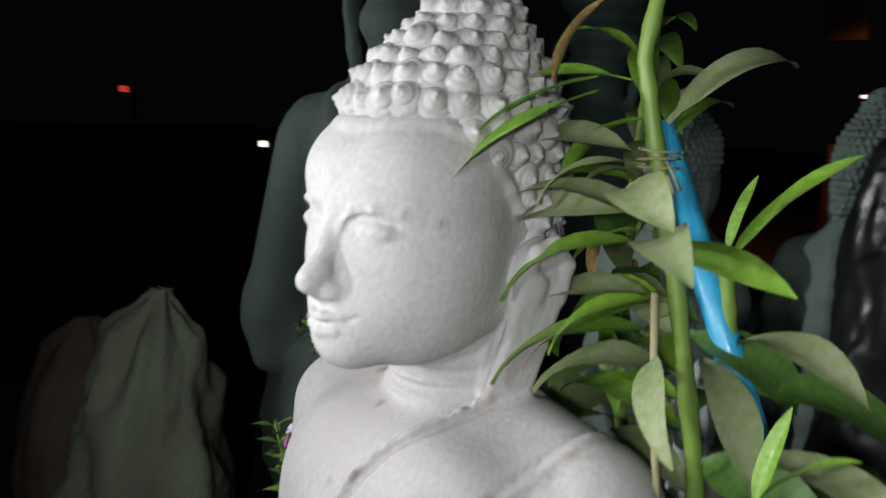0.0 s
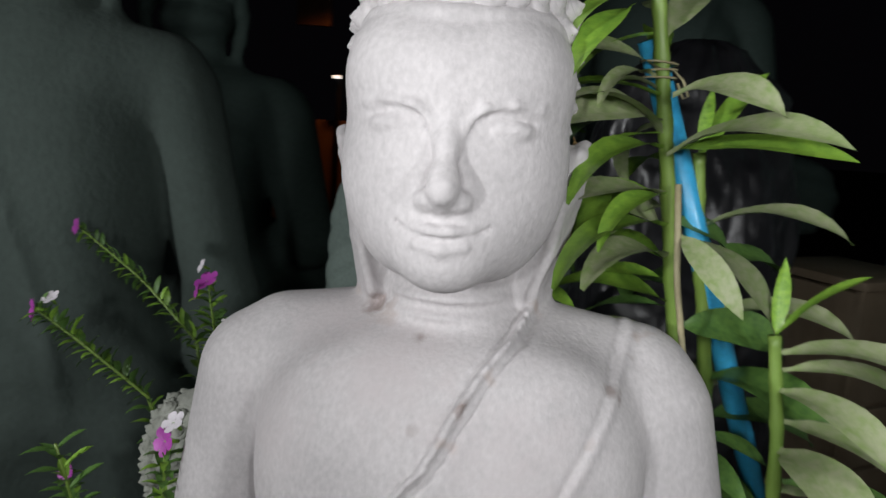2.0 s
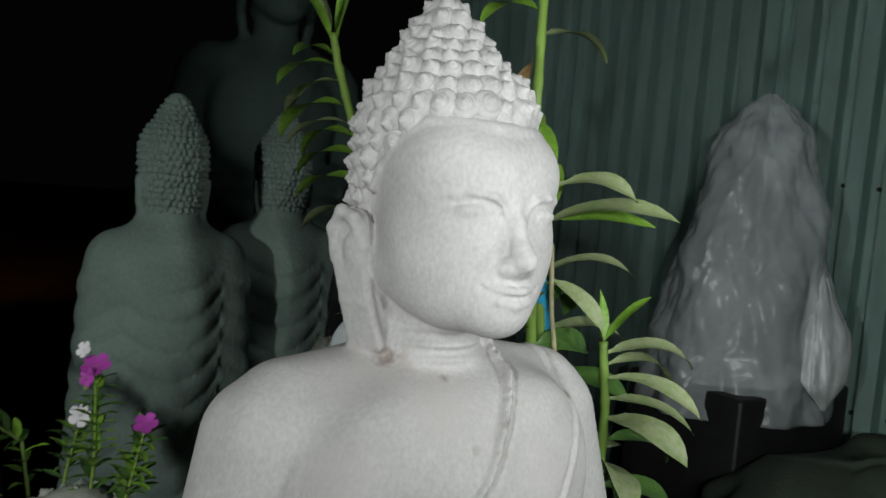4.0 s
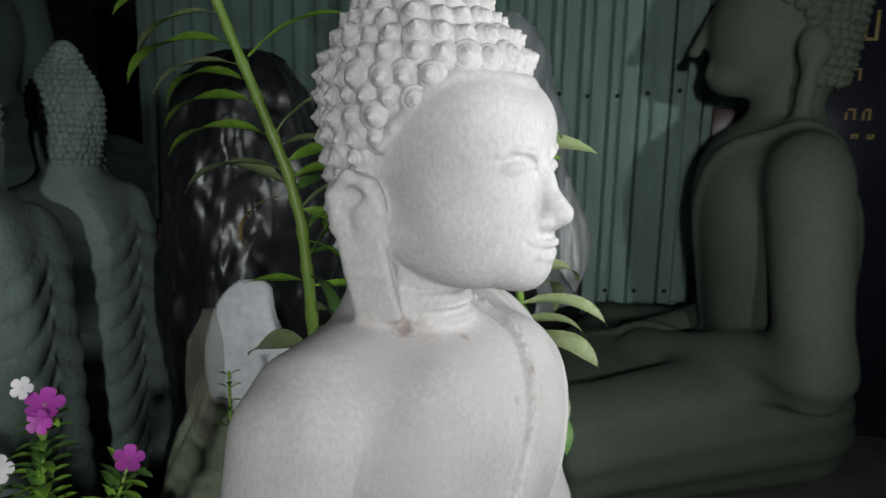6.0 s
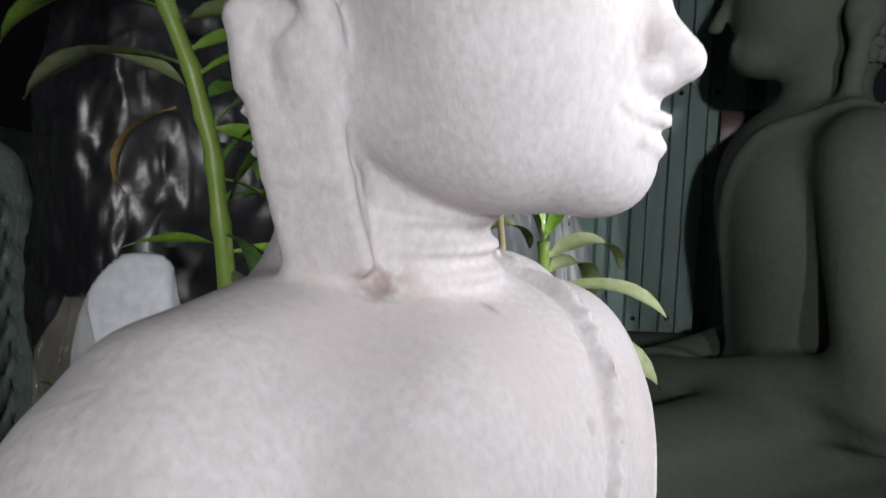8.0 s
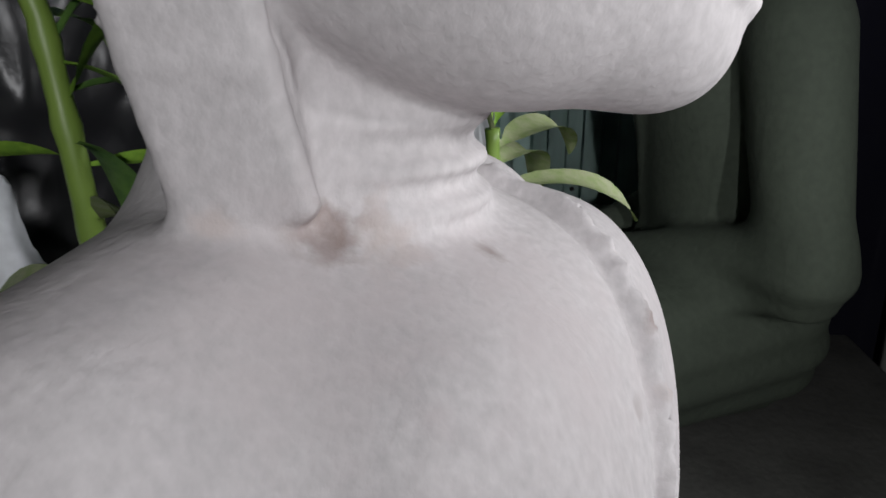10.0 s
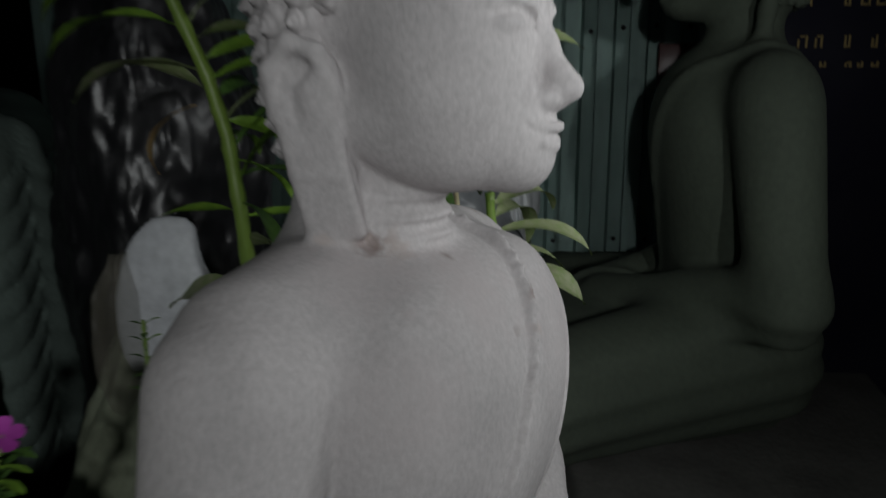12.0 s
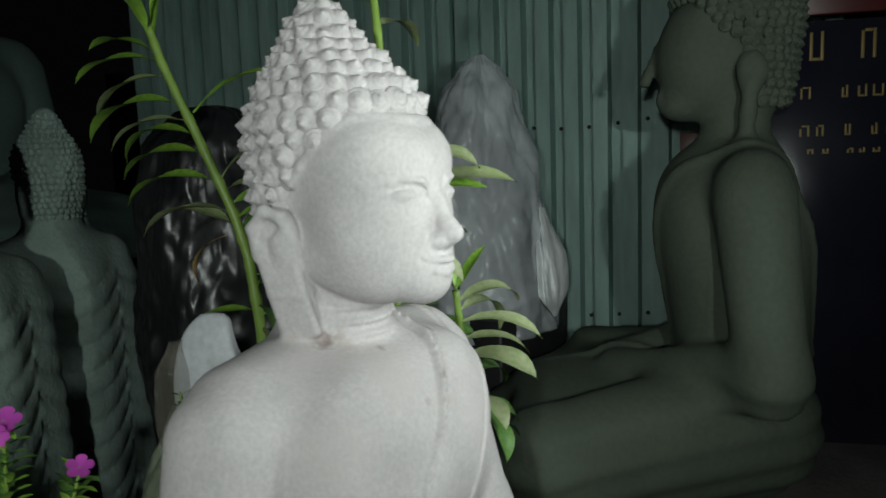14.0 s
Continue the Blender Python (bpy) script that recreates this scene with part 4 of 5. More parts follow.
def leaf_to(parent, base, tip, kind, shape, roll=0.0, label=""):
    """A leaf whose foot and drooping tip stand at the two places."""
    end = LEAVES[kind][shape].vertices[-3].co
    v = Vector(tip) - Vector(base)
    flat = math.hypot(v.x, v.y)
    pitch = math.atan2(v.z, flat) - math.atan2(end.z, end.x)
    way = (v.x / flat * math.cos(pitch), v.y / flat * math.cos(pitch), math.sin(pitch))
    return add_leaf(parent, base, way, v.length / math.hypot(end.x, end.z), kind, shape, roll, label)


def along(points, t):
    """The place at share t of a bent line, and its direction."""
    pts = [Vector(p) for p in points]
    x = t * (len(pts) - 1)
    k = min(int(x), len(pts) - 2)
    return pts[k].lerp(pts[k + 1], x - k), (pts[k + 1] - pts[k]).normalized()


def cane(parent, points, r0, r1, nodes):
    """A green cane with swollen ringed joints."""
    bm, pts, rad = bmesh.new(), [], []
    for i in range(nodes * 4 + 1):
        p, _ = along(points, i / (nodes * 4))
        r = r0 + (r1 - r0) * i / (nodes * 4)
        pts.append(p)
        rad.append(r * (1.14 if i % 4 == 0 else 0.97))
    tube(bm, pts, rad, 10)
    part("cane", bm, M_STALK, parent)


def leafy(parent, points, count, lo, hi, length, seed, kinds, shapes=(0, 1, 2), lift=0.5, aim=None, spread=2.4):
    rnd = random.Random(seed)
    for n in range(count):
        t = lo + (hi - lo) * (n + rnd.uniform(-0.2, 0.2)) / max(1, count - 1)
        p, d = along(points, min(1, max(0, t)))
        a = n * 2.4 + rnd.uniform(-0.4, 0.4) if aim is None else aim + (1 if n % 2 else -1) * rnd.uniform(0.1, spread)
        way = Vector((math.cos(a), math.sin(a), lift * rnd.uniform(-0.6, 2.4)))
        add_leaf(parent, p, way, length * rnd.uniform(0.75, 1.2), rnd.choice(kinds), rnd.choice(shapes), rnd.uniform(-0.5, 0.5))


pot = thing("plant_pot", "dark cement planter hidden under the leaves", "planter", (0.27, 0.06, 0))
bm = bmesh.new()
tube(bm, [(0, 0, 0), (0, 0, 0.50), (0, 0, 0.56), (0, 0, 0.585)], (0.105, 0.135, 0.15, 0.15), 24)
part("bowl", bm, M_CEMENT, pot)
bm = bmesh.new()
tube(bm, [(0, 0, 0.583), (0, 0, 0.592)], (0.13, 0.12), 24)
part("soil", bm, M_EARTH, pot)

# tall cane tied to the blue stake
C1 = [(0.235, 0.065, 0.585), (0.215, 0.055, 0.80), (0.195, 0.045, 0.974), (0.173, 0.034, 1.10), (0.155, 0.021, 1.195), (0.143, 0.014, 1.26), (0.150, 0.025, 1.34), (0.165, 0.045, 1.44)]
plant = thing("lucky_bamboo", "tall green cane plant with long leaves tied to a stake", "plant", (0, 0, 0), group="cane plants")
cane(plant, C1, 0.0076, 0.0050, 12)
for place, way, length, kind, shape, roll in (
        ((0.120, -0.006, 1.245), (-0.5, -0.7, -0.2), 0.10, "fresh", 0, 0.4),
        ((0.140, 0.006, 1.243), (-0.8, -0.3, 0.2), 0.12, "fresh", 1, 0.0),
        ((0.152, 0.014, 1.19), (-0.8, -0.35, 0.45), 0.15, "dusty", 3, -0.2), ((0.156, 0.016, 1.17), (-0.9, -0.1, 0.3), 0.13, "fresh", 2, 0.2),
        ((0.160, 0.020, 1.150), (-0.85, -0.5, 0.25), 0.14, "dusty", 2, -0.3), ((0.164, 0.024, 1.128), (-0.7, -0.7, 0.2), 0.13, "fresh", 2, 0.2),
        ((0.172, 0.03, 1.09), (-0.9, -0.35, 0.2), 0.15, "dusty", 2, 0.1),
        ((0.178, 0.033, 1.062), (-0.75, -0.6, 0.25), 0.15, "fresh", 2, 0.3), 
        ((0.192, 0.042, 0.99), (-0.8, -0.1, 0.5), 0.13, "fresh", 2, 0.0),
        ((0.205, 0.05, 0.91), (-0.2, -0.7, 0.6), 0.13, "dark", 4, 0.2),
        ((0.150, 0.024, 1.335), (0.9, 0.1, 0.35), 0.14, "dusty", 1, 0.0),
        ((0.155, 0.03, 1.36), (-0.2, 0.9, 0.6), 0.12, "fresh", 2, 0.0), ((0.160, 0.04, 1.40), (-0.6, -0.6, 0.8), 0.13, "fresh", 1, 0.0),
        ((0.163, 0.044, 1.42), (0.5, -0.4, 1.0), 0.12, "fresh", 0, 0.0), ((0.165, 0.045, 1.435), (0.1, 0.4, 1.2), 0.11, "fresh", 5, 0.0)):
    add_leaf(plant, place, way, length, kind, shape, roll)
add_leaf(plant, (0.120, -0.002, 1.300), (-0.6, -0.3, -0.55), 0.075, "dry", 1, 0.6, "withered tan leaf")
leafy(plant, C1, 6, 0.50, 0.70, 0.095, 41, ("dusty", "fresh", "dusty"), (1, 2, 3), 0.4, math.pi * 0.8, 1.0)
leafy(plant, C1, 9, 0.30, 0.50, 0.12, 42, ("fresh", "dusty", "dark"), (1, 2, 4), 0.45, math.pi * 0.9, 1.1)

for base, tip, kind, shape, label in (
        ((0.124, -0.010, 1.235), (0.070, -0.100, 1.168), "fresh", 0, ""), ((0.158, -0.020, 1.168), (0.203, -0.091, 1.146), "dusty", 4, ""),
        ((0.165, 0.012, 1.122), (0.235, -0.125, 1.130), "dusty", 1, ""), ((0.170, 0.010, 1.128), (0.275, -0.070, 1.120), "fresh", 0, ""),
        ((0.180, 0.005, 1.060), (0.197, -0.050, 0.995), "dusty", 2, ""),
        ((0.156, 0.030, 1.215), (0.235, 0.110, 1.252), "dusty", 2, ""), ((0.150, 0.016, 1.185), (0.100, -0.040, 1.155), "dusty", 2, ""),
        ((0.092, 0.052, 1.132), (0.096, 0.036, 1.080), "dry", 1, "withered tan leaf"), ((0.110, 0.028, 1.055), (0.080, -0.020, 1.022), "dry", 2, "leaf withered to tan at the tip"),
        ((0.172, 0.028, 1.090), (0.112, -0.030, 1.045), "fresh", 2, ""), ((0.160, 0.020, 1.140), (0.095, 0.010, 1.105), "fresh", 1, "")):
    leaf_to(plant, base, tip, kind, shape, 0.25, label)

# a younger cane close by, and low broad-leaved shoots
C2 = [(0.28, 0.085, 0.585), (0.245, 0.075, 0.85), (0.225, 0.062, 0.98), (0.209, 0.055, 1.05), (0.200, 0.049, 1.125)]
young = thing("lucky_bamboo", "young cane plant with dusty leaves", "plant", (0, 0, 0), group="cane plants")
cane(young, C2, 0.008, 0.0055, 8)
for place, way, length, kind, shape in (
        ((0.200, 0.049, 1.125), (0.15, 0.2, 1.2), 0.06, "fresh", 5), ((0.200, 0.049, 1.120), (0.55, 0.3, 1.0), 0.115, "fresh", 0),
        ((0.209, 0.055, 1.06), (0.6, -0.5, 0.5), 0.13, "dusty", 2), ((0.214, 0.058, 1.03), (0.95, 0.3, 0.25), 0.13, "dark", 4),
        ((0.224, 0.062, 0.98), (0.9, -0.4, 0.5), 0.14, "dusty", 2), ((0.228, 0.065, 0.955), (0.8, 0.5, 0.4), 0.13, "dark", 4),
        ((0.235, 0.07, 0.92), (0.5, -0.8, 0.4), 0.13, "dark", 4), ((0.24, 0.075, 0.88), (0.9, -0.1, 0.3), 0.12, "dark", 4)):
    add_leaf(young, place, way, length, kind, shape)
shoot = thing("lucky_bamboo", "low bushy shoot with drooping leaves", "plant", (0, 0, 0), group="cane plants")
C3 = [(0.30, 0.02, 0.585), (0.29, 0.0, 0.75), (0.275, -0.012, 0.90), (0.262, -0.010, 0.985)]
cane(shoot, C3, 0.007, 0.005, 7)
for place, way, length, kind, shape in (
        ((0.262, -0.010, 0.985), (0.55, -0.25, 0.9), 0.085, "fresh", 0), ((0.262, -0.010, 0.985), (-0.35, 0.2, 1.0), 0.12, "dusty", 2), ((0.262, -0.010, 0.98), (0.1, 0.2, 1.0), 0.07, "fresh", 5),
        ((0.264, -0.010, 0.97), (0.9, -0.5, 0.45), 0.14, "dusty", 2), ((0.266, -0.010, 0.955), (0.95, -0.25, 0.4), 0.15, "dusty", 3), ((0.268, -0.011, 0.94), (0.3, -0.9, 0.3), 0.13, "dusty", 2),
        ((0.272, -0.012, 0.915), (0.9, -0.6, 0.1), 0.13, "dusty", 1), ((0.275, -0.012, 0.89), (0.2, -0.9, 0.2), 0.12, "dusty", 4), ((0.28, -0.008, 0.86), (0.9, -0.3, 0.2), 0.13, "dark", 2),
        ((0.283, -0.006, 0.83), (-0.3, -0.9, 0.3), 0.11, "dusty", 4), ((0.285, -0.004, 0.80), (0.8, -0.6, 0.2), 0.12, "dark", 4), ((0.287, -0.003, 0.78), (0.1, 0.9, 0.3), 0.12, "dark", 4)):
    add_leaf(shoot, place, way, length, kind, shape)
leafy(shoot, C3, 10, 0.1, 0.6, 0.11, 21, ("dark", "dusty", "dark"), (2, 4), 0.4)
leafy(plant, C1, 10, 0.12, 0.42, 0.12, 22, ("dark", "fresh", "dusty"), (2, 4), 0.4)

bm = bmesh.new()
STAKE = [(0.146, 0.035, 1.215), (0.228, 0.064, 1.0), (0.380, 0.118, 0.595)]
tube(bm, STAKE, 0.0108, 18)
stake = part("stake", bm, M_BLUE)
tagged(stake, "blue plastic water pipe used as a plant stake", "pipe")
tie = thing("string_tie", "knotted straw string tying cane to stake", "string", (0.154, 0.029, 1.190))
for dz, tilt in ((0.0, 0.3), (0.006, -0.2), (-0.006, 0.1)):
    bm = bmesh.new()
    loop = [(0.0150 * math.cos(a), 0.0165 * math.sin(a), dz + 0.004 * tilt * math.cos(a)) for a in np.linspace(0, 2 * math.pi, 17)]
    tube(bm, loop, 0.0009, 6)
    part("loop", bm, M_TWIG, tie)
bm = bmesh.new()
tube(bm, [(0.010, -0.012, 0), (0.018, -0.014, -0.008), (0.024, -0.012, -0.020), (0.020, -0.012, -0.022), (0.014, -0.013, -0.010)], 0.0011, 6)
part("bow", bm, M_TWIG, tie)
bm = bmesh.new()
tube(bm, [(0.175, 0.002, 1.10), (0.183, 0.0, 1.02), (0.205, -0.006, 0.90), (0.215, -0.01, 0.62)], 0.0028, 8)
tagged(part("twig", bm, M_TWIG), "thin dry twig stuck in the planter", "twig")

# the cane plant behind the head
C4 = [(0.14, 0.20, 0.50), (0.075, 0.165, 0.85), (0.052, 0.158, 0.98), (0.048, 0.165, 1.053), (0.041, 0.178, 1.109), (0.028, 0.204, 1.181), (0.016, 0.229, 1.246), (0.006, 0.251, 1.303), (0.002, 0.262, 1.34)]
rear = thing("lucky_bamboo", "cane plant with drooping pale green leaves", "plant", (0, 0, 0), group="cane plants")
cane(rear, C4, 0.0075, 0.005, 14)
for place, way, length, kind, shape, roll in (
        ((0.006, 0.250, 1.300), (-0.35, 0.75, 0.20), 0.105, "fresh", 1, 0.0), ((0.004, 0.256, 1.31), (-0.2, 0.9, 0.55), 0.09, "fresh", 1, 0.2), ((0.010, 0.242, 1.28), (-0.4, 0.75, 0.1), 0.095, "dusty", 2, 0.0),
        ((0.016, 0.229, 1.246), (-0.35, 0.8, 0.25), 0.12, "fresh", 2, 0.0), ((0.020, 0.222, 1.225), (-0.5, 0.6, 0.2), 0.085, "dusty", 2, 0.1), ((0.024, 0.212, 1.205), (-0.4, 0.7, 0.45), 0.10, "fresh", 3, 0.0),
        ((0.028, 0.204, 1.183), (-0.4, 0.75, 0.3), 0.10, "fresh", 2, 0.0), ((0.034, 0.192, 1.148), (-0.4, 0.75, 0.35), 0.105, "fresh", 2, 0.1), ((0.041, 0.178, 1.110), (-0.35, 0.7, 0.3), 0.10, "dusty", 2, 0.3),
        ((0.043, 0.174, 1.09), (-0.3, 0.5, 0.5), 0.09, "dusty", 2, 0.0), ((0.022, 0.216, 1.235), (0.35, -0.75, 0.85), 0.10, "fresh", 1, 0.0), ((0.034, 0.192, 1.15), (0.3, -0.6, 1.0), 0.075, "dusty", 1, 0.0),
        ((0.045, 0.170, 1.065), (0.3, -0.75, 0.85), 0.10, "dusty", 1, 0.0), ((0.048, 0.163, 1.04), (0.35, -0.5, 0.9), 0.10, "dark", 2, 0.0), ((0.050, 0.160, 1.01), (0.1, -0.6, 1.0), 0.11, "fresh", 1, 0.0),
        ((0.052, 0.158, 0.985), (-0.4, 0.7, 0.15), 0.06, "fresh", 0, 0.0), ((0.055, 0.158, 0.98), (0.45, -0.9, 0.15), 0.08, "fresh", 0, 0.0), 
        ((0.060, 0.158, 0.95), (-0.2, -0.6, 0.2), 0.12, "dusty", 4, 0.0), ((0.002, 0.262, 1.338), (0.15, -0.3, 1.2), 0.085, "fresh", 5, 0.0), ((0.002, 0.262, 1.335), (-0.25, 0.45, 1.1), 0.09, "dusty", 0, 0.0),
        ((0.004, 0.258, 1.325), (0.2, -0.1, 1.2), 0.10, "fresh", 5, 0.0), ((0.002, 0.262, 1.33), (-0.6, -0.3, 0.9), 0.10, "fresh", 1, 0.0)):
    add_leaf(rear, place, way, length * 1.3, kind, shape, roll)
add_leaf(rear, (0.038, 0.190, 1.082), (-0.45, 0.75, -0.2), 0.085, "dry", 3, 0.3, "leaf withered to tan at the tip")
leafy(rear, C4, 9, 0.28, 0.55, 0.10, 43, ("fresh", "dusty", "dark"), (1, 2), 0.5, -1.0, 1.2)
leafy(rear, C4, 8, 0.02, 0.2, 0.12, 31, ("dark", "dusty"), (2, 4), 0.5)

# ---- flowering herbs ----
VLEAF = [leaf_mesh("leaf", 1.0, w, d, M_LEAF_DARK, seg=6, neck=0.05) for w, d in ((0.32, 0.5), (0.36, 0.9))] + [leaf_mesh("leaf", 1.0, 0.34, 0.6, M_LEAF, seg=6, neck=0.05)]


def petal_mesh(name, mat):
    bm, rows = bmesh.new(), []
    for i in range(6):
        t = i / 5
        w = 0.50 * t**0.7 * (1 - 0.92 * t**5) ** 0.5 + 0.05
        rows.append([bm.verts.new((t, s * w, 0.18 * t * t * (1 if abs(s) < 0.1 else 0.7) + 0.05 * abs(s))) for s in (-1, -0.4, 0.4, 1)])
    for u, v in zip(rows, rows[1:]):
        for k in range(3):
            bm.faces.new((u[k], u[k + 1], v[k + 1], v[k]))
    return mesh_of(name, bm, mat)


PETALS = {"purple": petal_mesh("petal", M_PETAL), "white": petal_mesh("petal", M_PETAL_WHITE)}
cup_bm = bmesh.new()
tube(cup_bm, [(0, 0, -0.9), (0, 0, -0.3), (0, 0, 0.02)], (0.10, 0.16, 0.22), 8)
CALYX = mesh_of("calyx", cup_bm, M_LEAF)


def bloom(parent, place, way, size, colours):
    """A five-petalled flower facing way, on its calyx."""
    q = Vector(way).normalized().to_track_quat("Z", "Y").to_matrix().to_4x4()
    c = new("calyx", CALYX)
    c.parent = parent
    c.matrix_basis = Matrix.Translation(place) @ q @ Matrix.Scale(size, 4)
    for k in range(5):
        p = new("petal", PETALS[colours[k % len(colours)]])
        p.parent = parent
        p.matrix_basis = Matrix.Translation(place) @ q @ pose(0, 0, 0, 0, 0, 72 * k) @ Matrix.Scale(0.86 * size, 4)


def herb(label, points, flowers, pairs, size, seed, lo=0.35):
    """One leafy stem with flowers at its top."""
    rnd = random.Random(seed)
    h = thing("periwinkle", label, "flower", (0, 0, 0), group="flowering herbs")
    bm = bmesh.new()
    pts = [along(points, i / 14)[0] for i in range(15)]
    tube(bm, pts, [0.0028 - 0.0014 * i / 14 for i in range(15)], 6)
    part("stem", bm, M_STALK, h)
    for n in range(pairs):
        t = lo + (0.98 - lo) * n / (pairs - 1)
        p, d = along(points, t)
        side = d.cross(Vector((0, 0, 1)))
        side = side.normalized() if side.length > 0.05 else Vector((1, 0, 0))
        a = n * 1.57 + rnd.uniform(-0.3, 0.3)
        out = Matrix.Rotation(a, 3, d) @ side
        for sgn in (-1, 1):
            ob = new("leaf", rnd.choice(VLEAF))
            ob.parent = h
            way = (out * sgn + d * rnd.uniform(0.5, 0.9)).normalized()
            y = Vector((0, 0, 1)).cross(way).normalized()
            m = Matrix((way, y, way.cross(y))).transposed().to_4x4()
            ob.matrix_basis = Matrix.Translation(p) @ m @ Matrix.Scale(size * rnd.uniform(0.75, 1.2) * (1.1 - 0.4 * t), 4)
    for place, way, s, colours in flowers:
        bloom(h, Vector(place), way, s, colours)
    return h


P, W = ("purple",), ("white",)
V = "purple-flowered periwinkle stem with small paired leaves"
herb(V, [(-0.30, 0.20, 0.0), (-0.285, 0.19, 0.6), (-0.270, 0.160, 0.85), (-0.276, 0.142, 0.945)], [((-0.276, 0.138, 0.952), (-0.3, -0.5, 0.8), 0.0165, P), ((-0.286, 0.148, 0.966), (-0.7, -0.5, 0.4), 0.010, W), ((-0.284, 0.132, 0.942), (-0.8, -0.5, 0.2), 0.0115, P)], 26, 0.034, 1, 0.55)
herb(V, [(-0.30, 0.22, 0.0), (-0.28, 0.20, 0.6), (-0.245, 0.125, 0.82), (-0.236, 0.100, 0.895)], [((-0.236, 0.098, 0.902), (-0.3, -0.6, 0.8), 0.0138, P)], 22, 0.033, 2, 0.55)
herb(V, [(-0.31, 0.22, 0.0), (-0.30, 0.22, 0.62), (-0.33, 0.235, 0.85), (-0.42, 0.27, 0.915), (-0.53, 0.315, 0.966)], [((-0.535, 0.316, 0.968), (-0.6, -0.7, 0.2), 0.0138, P)], 44, 0.027, 3, 0.45)
herb(V, [(-0.32, 0.20, 0.0), (-0.31, 0.20, 0.60), (-0.36, 0.17, 0.80), (-0.43, 0.145, 0.87), (-0.468, 0.131, 0.905)], [((-0.470, 0.130, 0.905), (-0.7, -0.7, 0.1), 0.0155, P), ((-0.455, 0.138, 0.918), (-0.2, -0.5, 0.8), 0.012, W)], 46, 0.029, 4, 0.42)
herb(V, [(-0.29, 0.10, 0.0), (-0.28, 0.05, 0.55), (-0.25, -0.015, 0.76), (-0.238, -0.033, 0.845)], [((-0.238, -0.034, 0.850), (-0.5, -0.8, 0.3), 0.0155, P), ((-0.232, -0.030, 0.866), (-0.3, -0.5, 0.7), 0.013, W)], 18, 0.030, 5, 0.62)
herb(V, [(-0.36, 0.16, 0.0), (-0.39, 0.15, 0.5), (-0.43, 0.135, 0.65), (-0.438, 0.133, 0.712)], [((-0.438, 0.132, 0.716), (-0.3, -0.9, 0.3), 0.0138, P)], 18, 0.028, 6, 0.6)
herb("white-flowered periwinkle stem with small paired leaves", [(-0.32, 0.24, 0.0), (-0.31, 0.23, 0.60), (-0.29, 0.212, 0.82), (-0.279, 0.207, 0.877)], [((-0.279, 0.206, 0.882), (-0.5, -0.8, 0.2), 0.0145, W)], 12, 0.038, 7, 0.62)
herb("thin leafy stem of flowering herb", [(-0.05, 0.20, 0.0), (-0.06, 0.17, 0.6), (-0.085, 0.145, 0.85), (-0.088, 0.142, 0.922)], [], 9, 0.020, 8, 0.72)
herb("thin leafy stem of flowering herb", [(-0.34, 0.12, 0.0), (-0.35, 0.08, 0.5), (-0.37, 0.05, 0.70), (-0.385, 0.035, 0.80)], [], 12, 0.045, 9, 0.55)
herb("thin leafy stem of flowering herb", [(-0.26, 0.10, 0.0), (-0.25, 0.06, 0.5), (-0.235, 0.05, 0.74), (-0.225, 0.045, 0.84)], [], 12, 0.045, 10, 0.6)

# ---- far lights of the street ----
def emitter(name, colour, strength):
    m = bpy.data.materials.new(name)
    m.use_nodes = True
    b = m.node_tree.nodes["Principled BSDF"]
    b.inputs["Base Color"].default_value = (*colour, 1)
    b.inputs["Emission Color"].default_value, b.inputs["Emission Strength"].default_value = (*colour, 1), strength
    return m


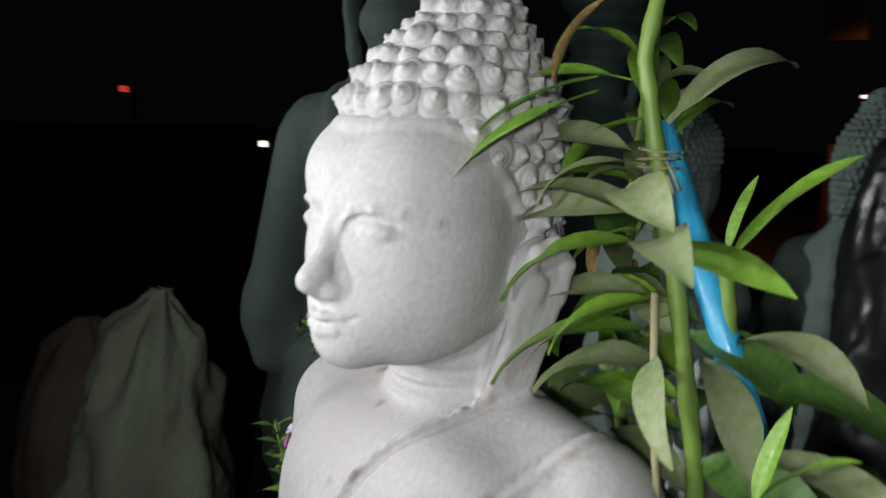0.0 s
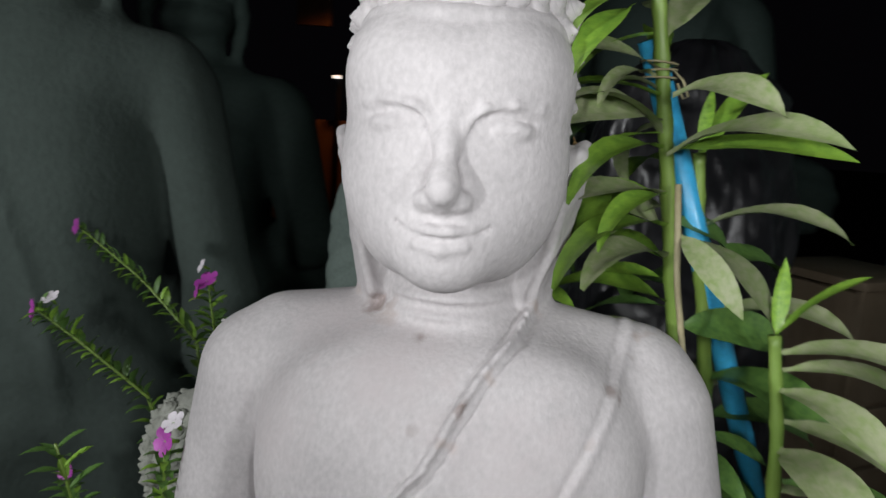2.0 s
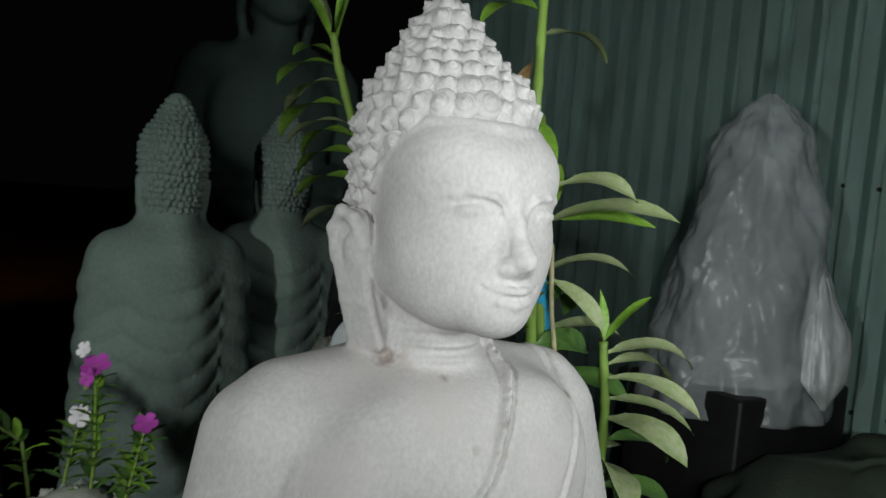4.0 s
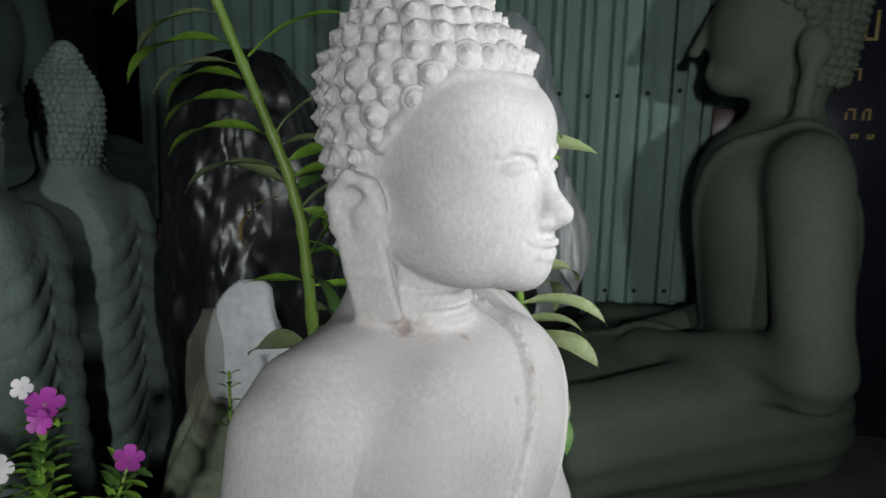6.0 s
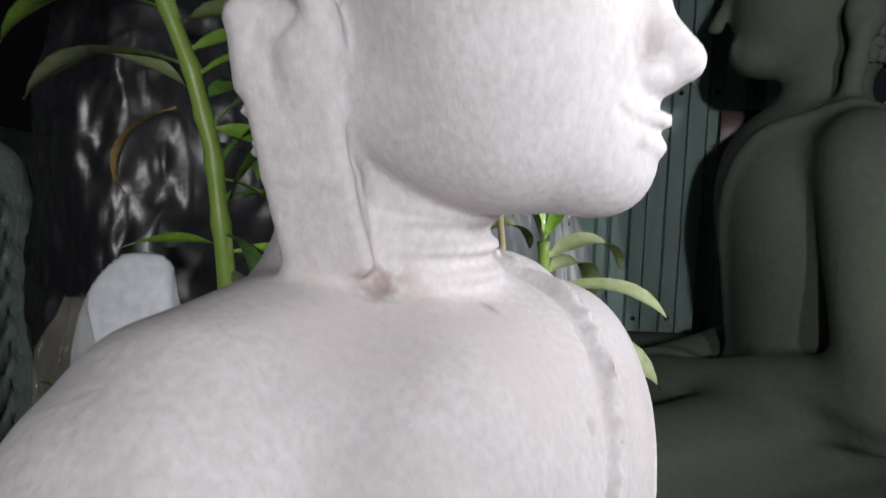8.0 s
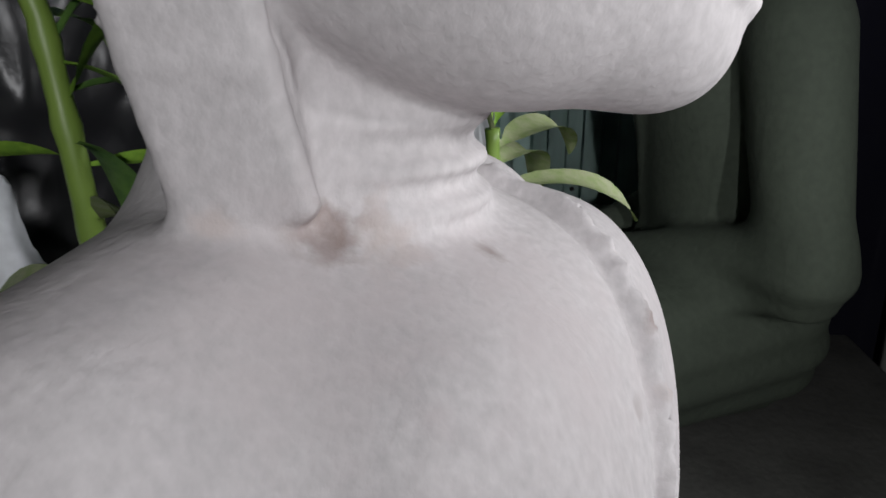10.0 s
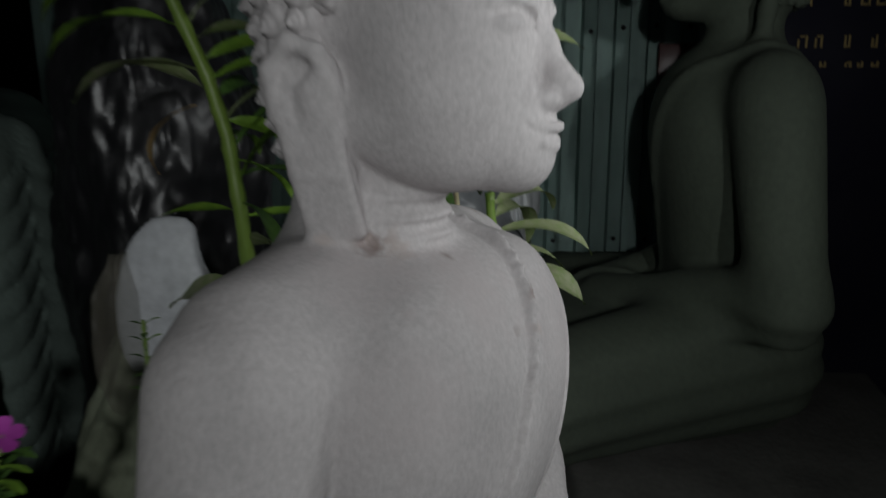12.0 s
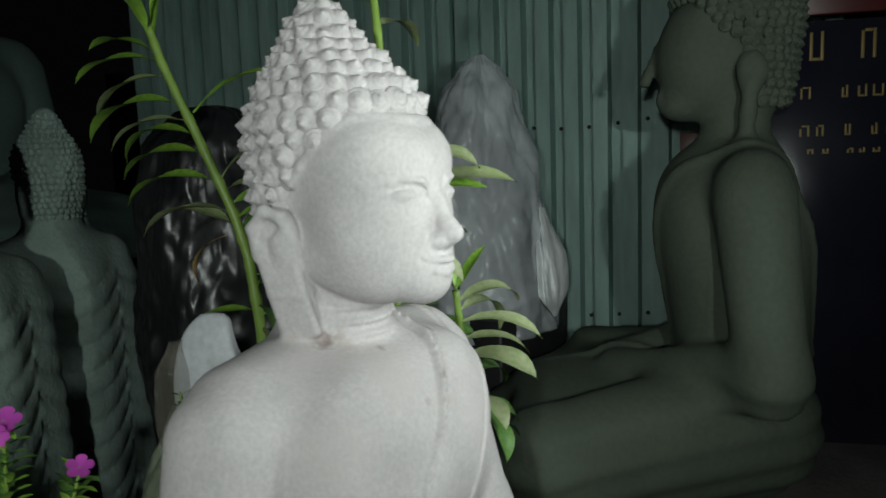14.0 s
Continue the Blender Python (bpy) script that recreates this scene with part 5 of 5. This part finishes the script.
M_TUBE, M_RED = emitter("white_lamp", (1.0, 0.95, 0.85), 2.2), emitter("red_lamp", (1.0, 0.08, 0.04), 0.7)


def street_lamp(place, size, mat, label):
    lamp = thing("street_lamp", label, "lamp", (place[0], place[1], 0))
    bm = bmesh.new()
    tube(bm, [(0, 0.1, 0), (0, 0.1, place[2] - 0.05), (0, 0.06, place[2] + 0.03)], 0.02, 8)
    part("pole", bm, M_METAL_AND_SHADE, lamp)
    bm = bmesh.new()
    box(bm, (-size[0], -0.04, place[2] - size[1]), (size[0], 0.04, place[2] + size[1]), min(size) * 0.4)
    part("bulb", bm, mat, lamp)


street_lamp((-6.55, 3.5, 0.85), (0.03, 0.03), M_TUBE, "small bright street lamp far off")
street_lamp((-1.85, 7.0, 1.55), (0.035, 0.014), M_TUBE, "small white tube lamp far off")
street_lamp((-1.45, 7.2, 2.2), (0.035, 0.014), M_TUBE, "small white tube lamp far off")
street_lamp((-6.9, 2.2, 1.35), (0.02, 0.03), M_RED, "small red lamp far off")
M_REDPAINT = material("faded_red_paint", (0.30, 0.06, 0.03), 0.6, (0.2, 0.04, 0.02), 6.0, 60.0, 0.1)
shop = thing("shop_front", "low brown shop wall lit orange by a street lamp", "building", (-1.55, 6.6, 0))
part("wall", box(bmesh.new(), (-0.75, 0.9, 0), (0.42, 1.0, 1.1), 0.01), M_WOOD, shop)
bm = bmesh.new()
tube(bm, [(-0.08, 0.70, 2.70), (1.12, 0.70, 2.08)], 0.035, 8)
part("awning_rail", bm, M_REDPAINT, shop, "red sloping awning rail")
part("upper_wall", box(bmesh.new(), (-0.86, 0.75, 2.10), (-0.49, 0.85, 2.92), 0.01), M_WOOD, shop, "boarded upper wall")
glow = bpy.data.lights.new("sodium_lamp", "SPOT")
glow.spot_size, glow.spot_blend = radians(120), 0.5
glow.energy, glow.color, glow.shadow_soft_size = 45.0, (1.0, 0.32, 0.06), 0.06
new("sodium_lamp", glow).matrix_world = look((-1.6, 6.3, 2.2), (-1.65, 7.5, 0.6))
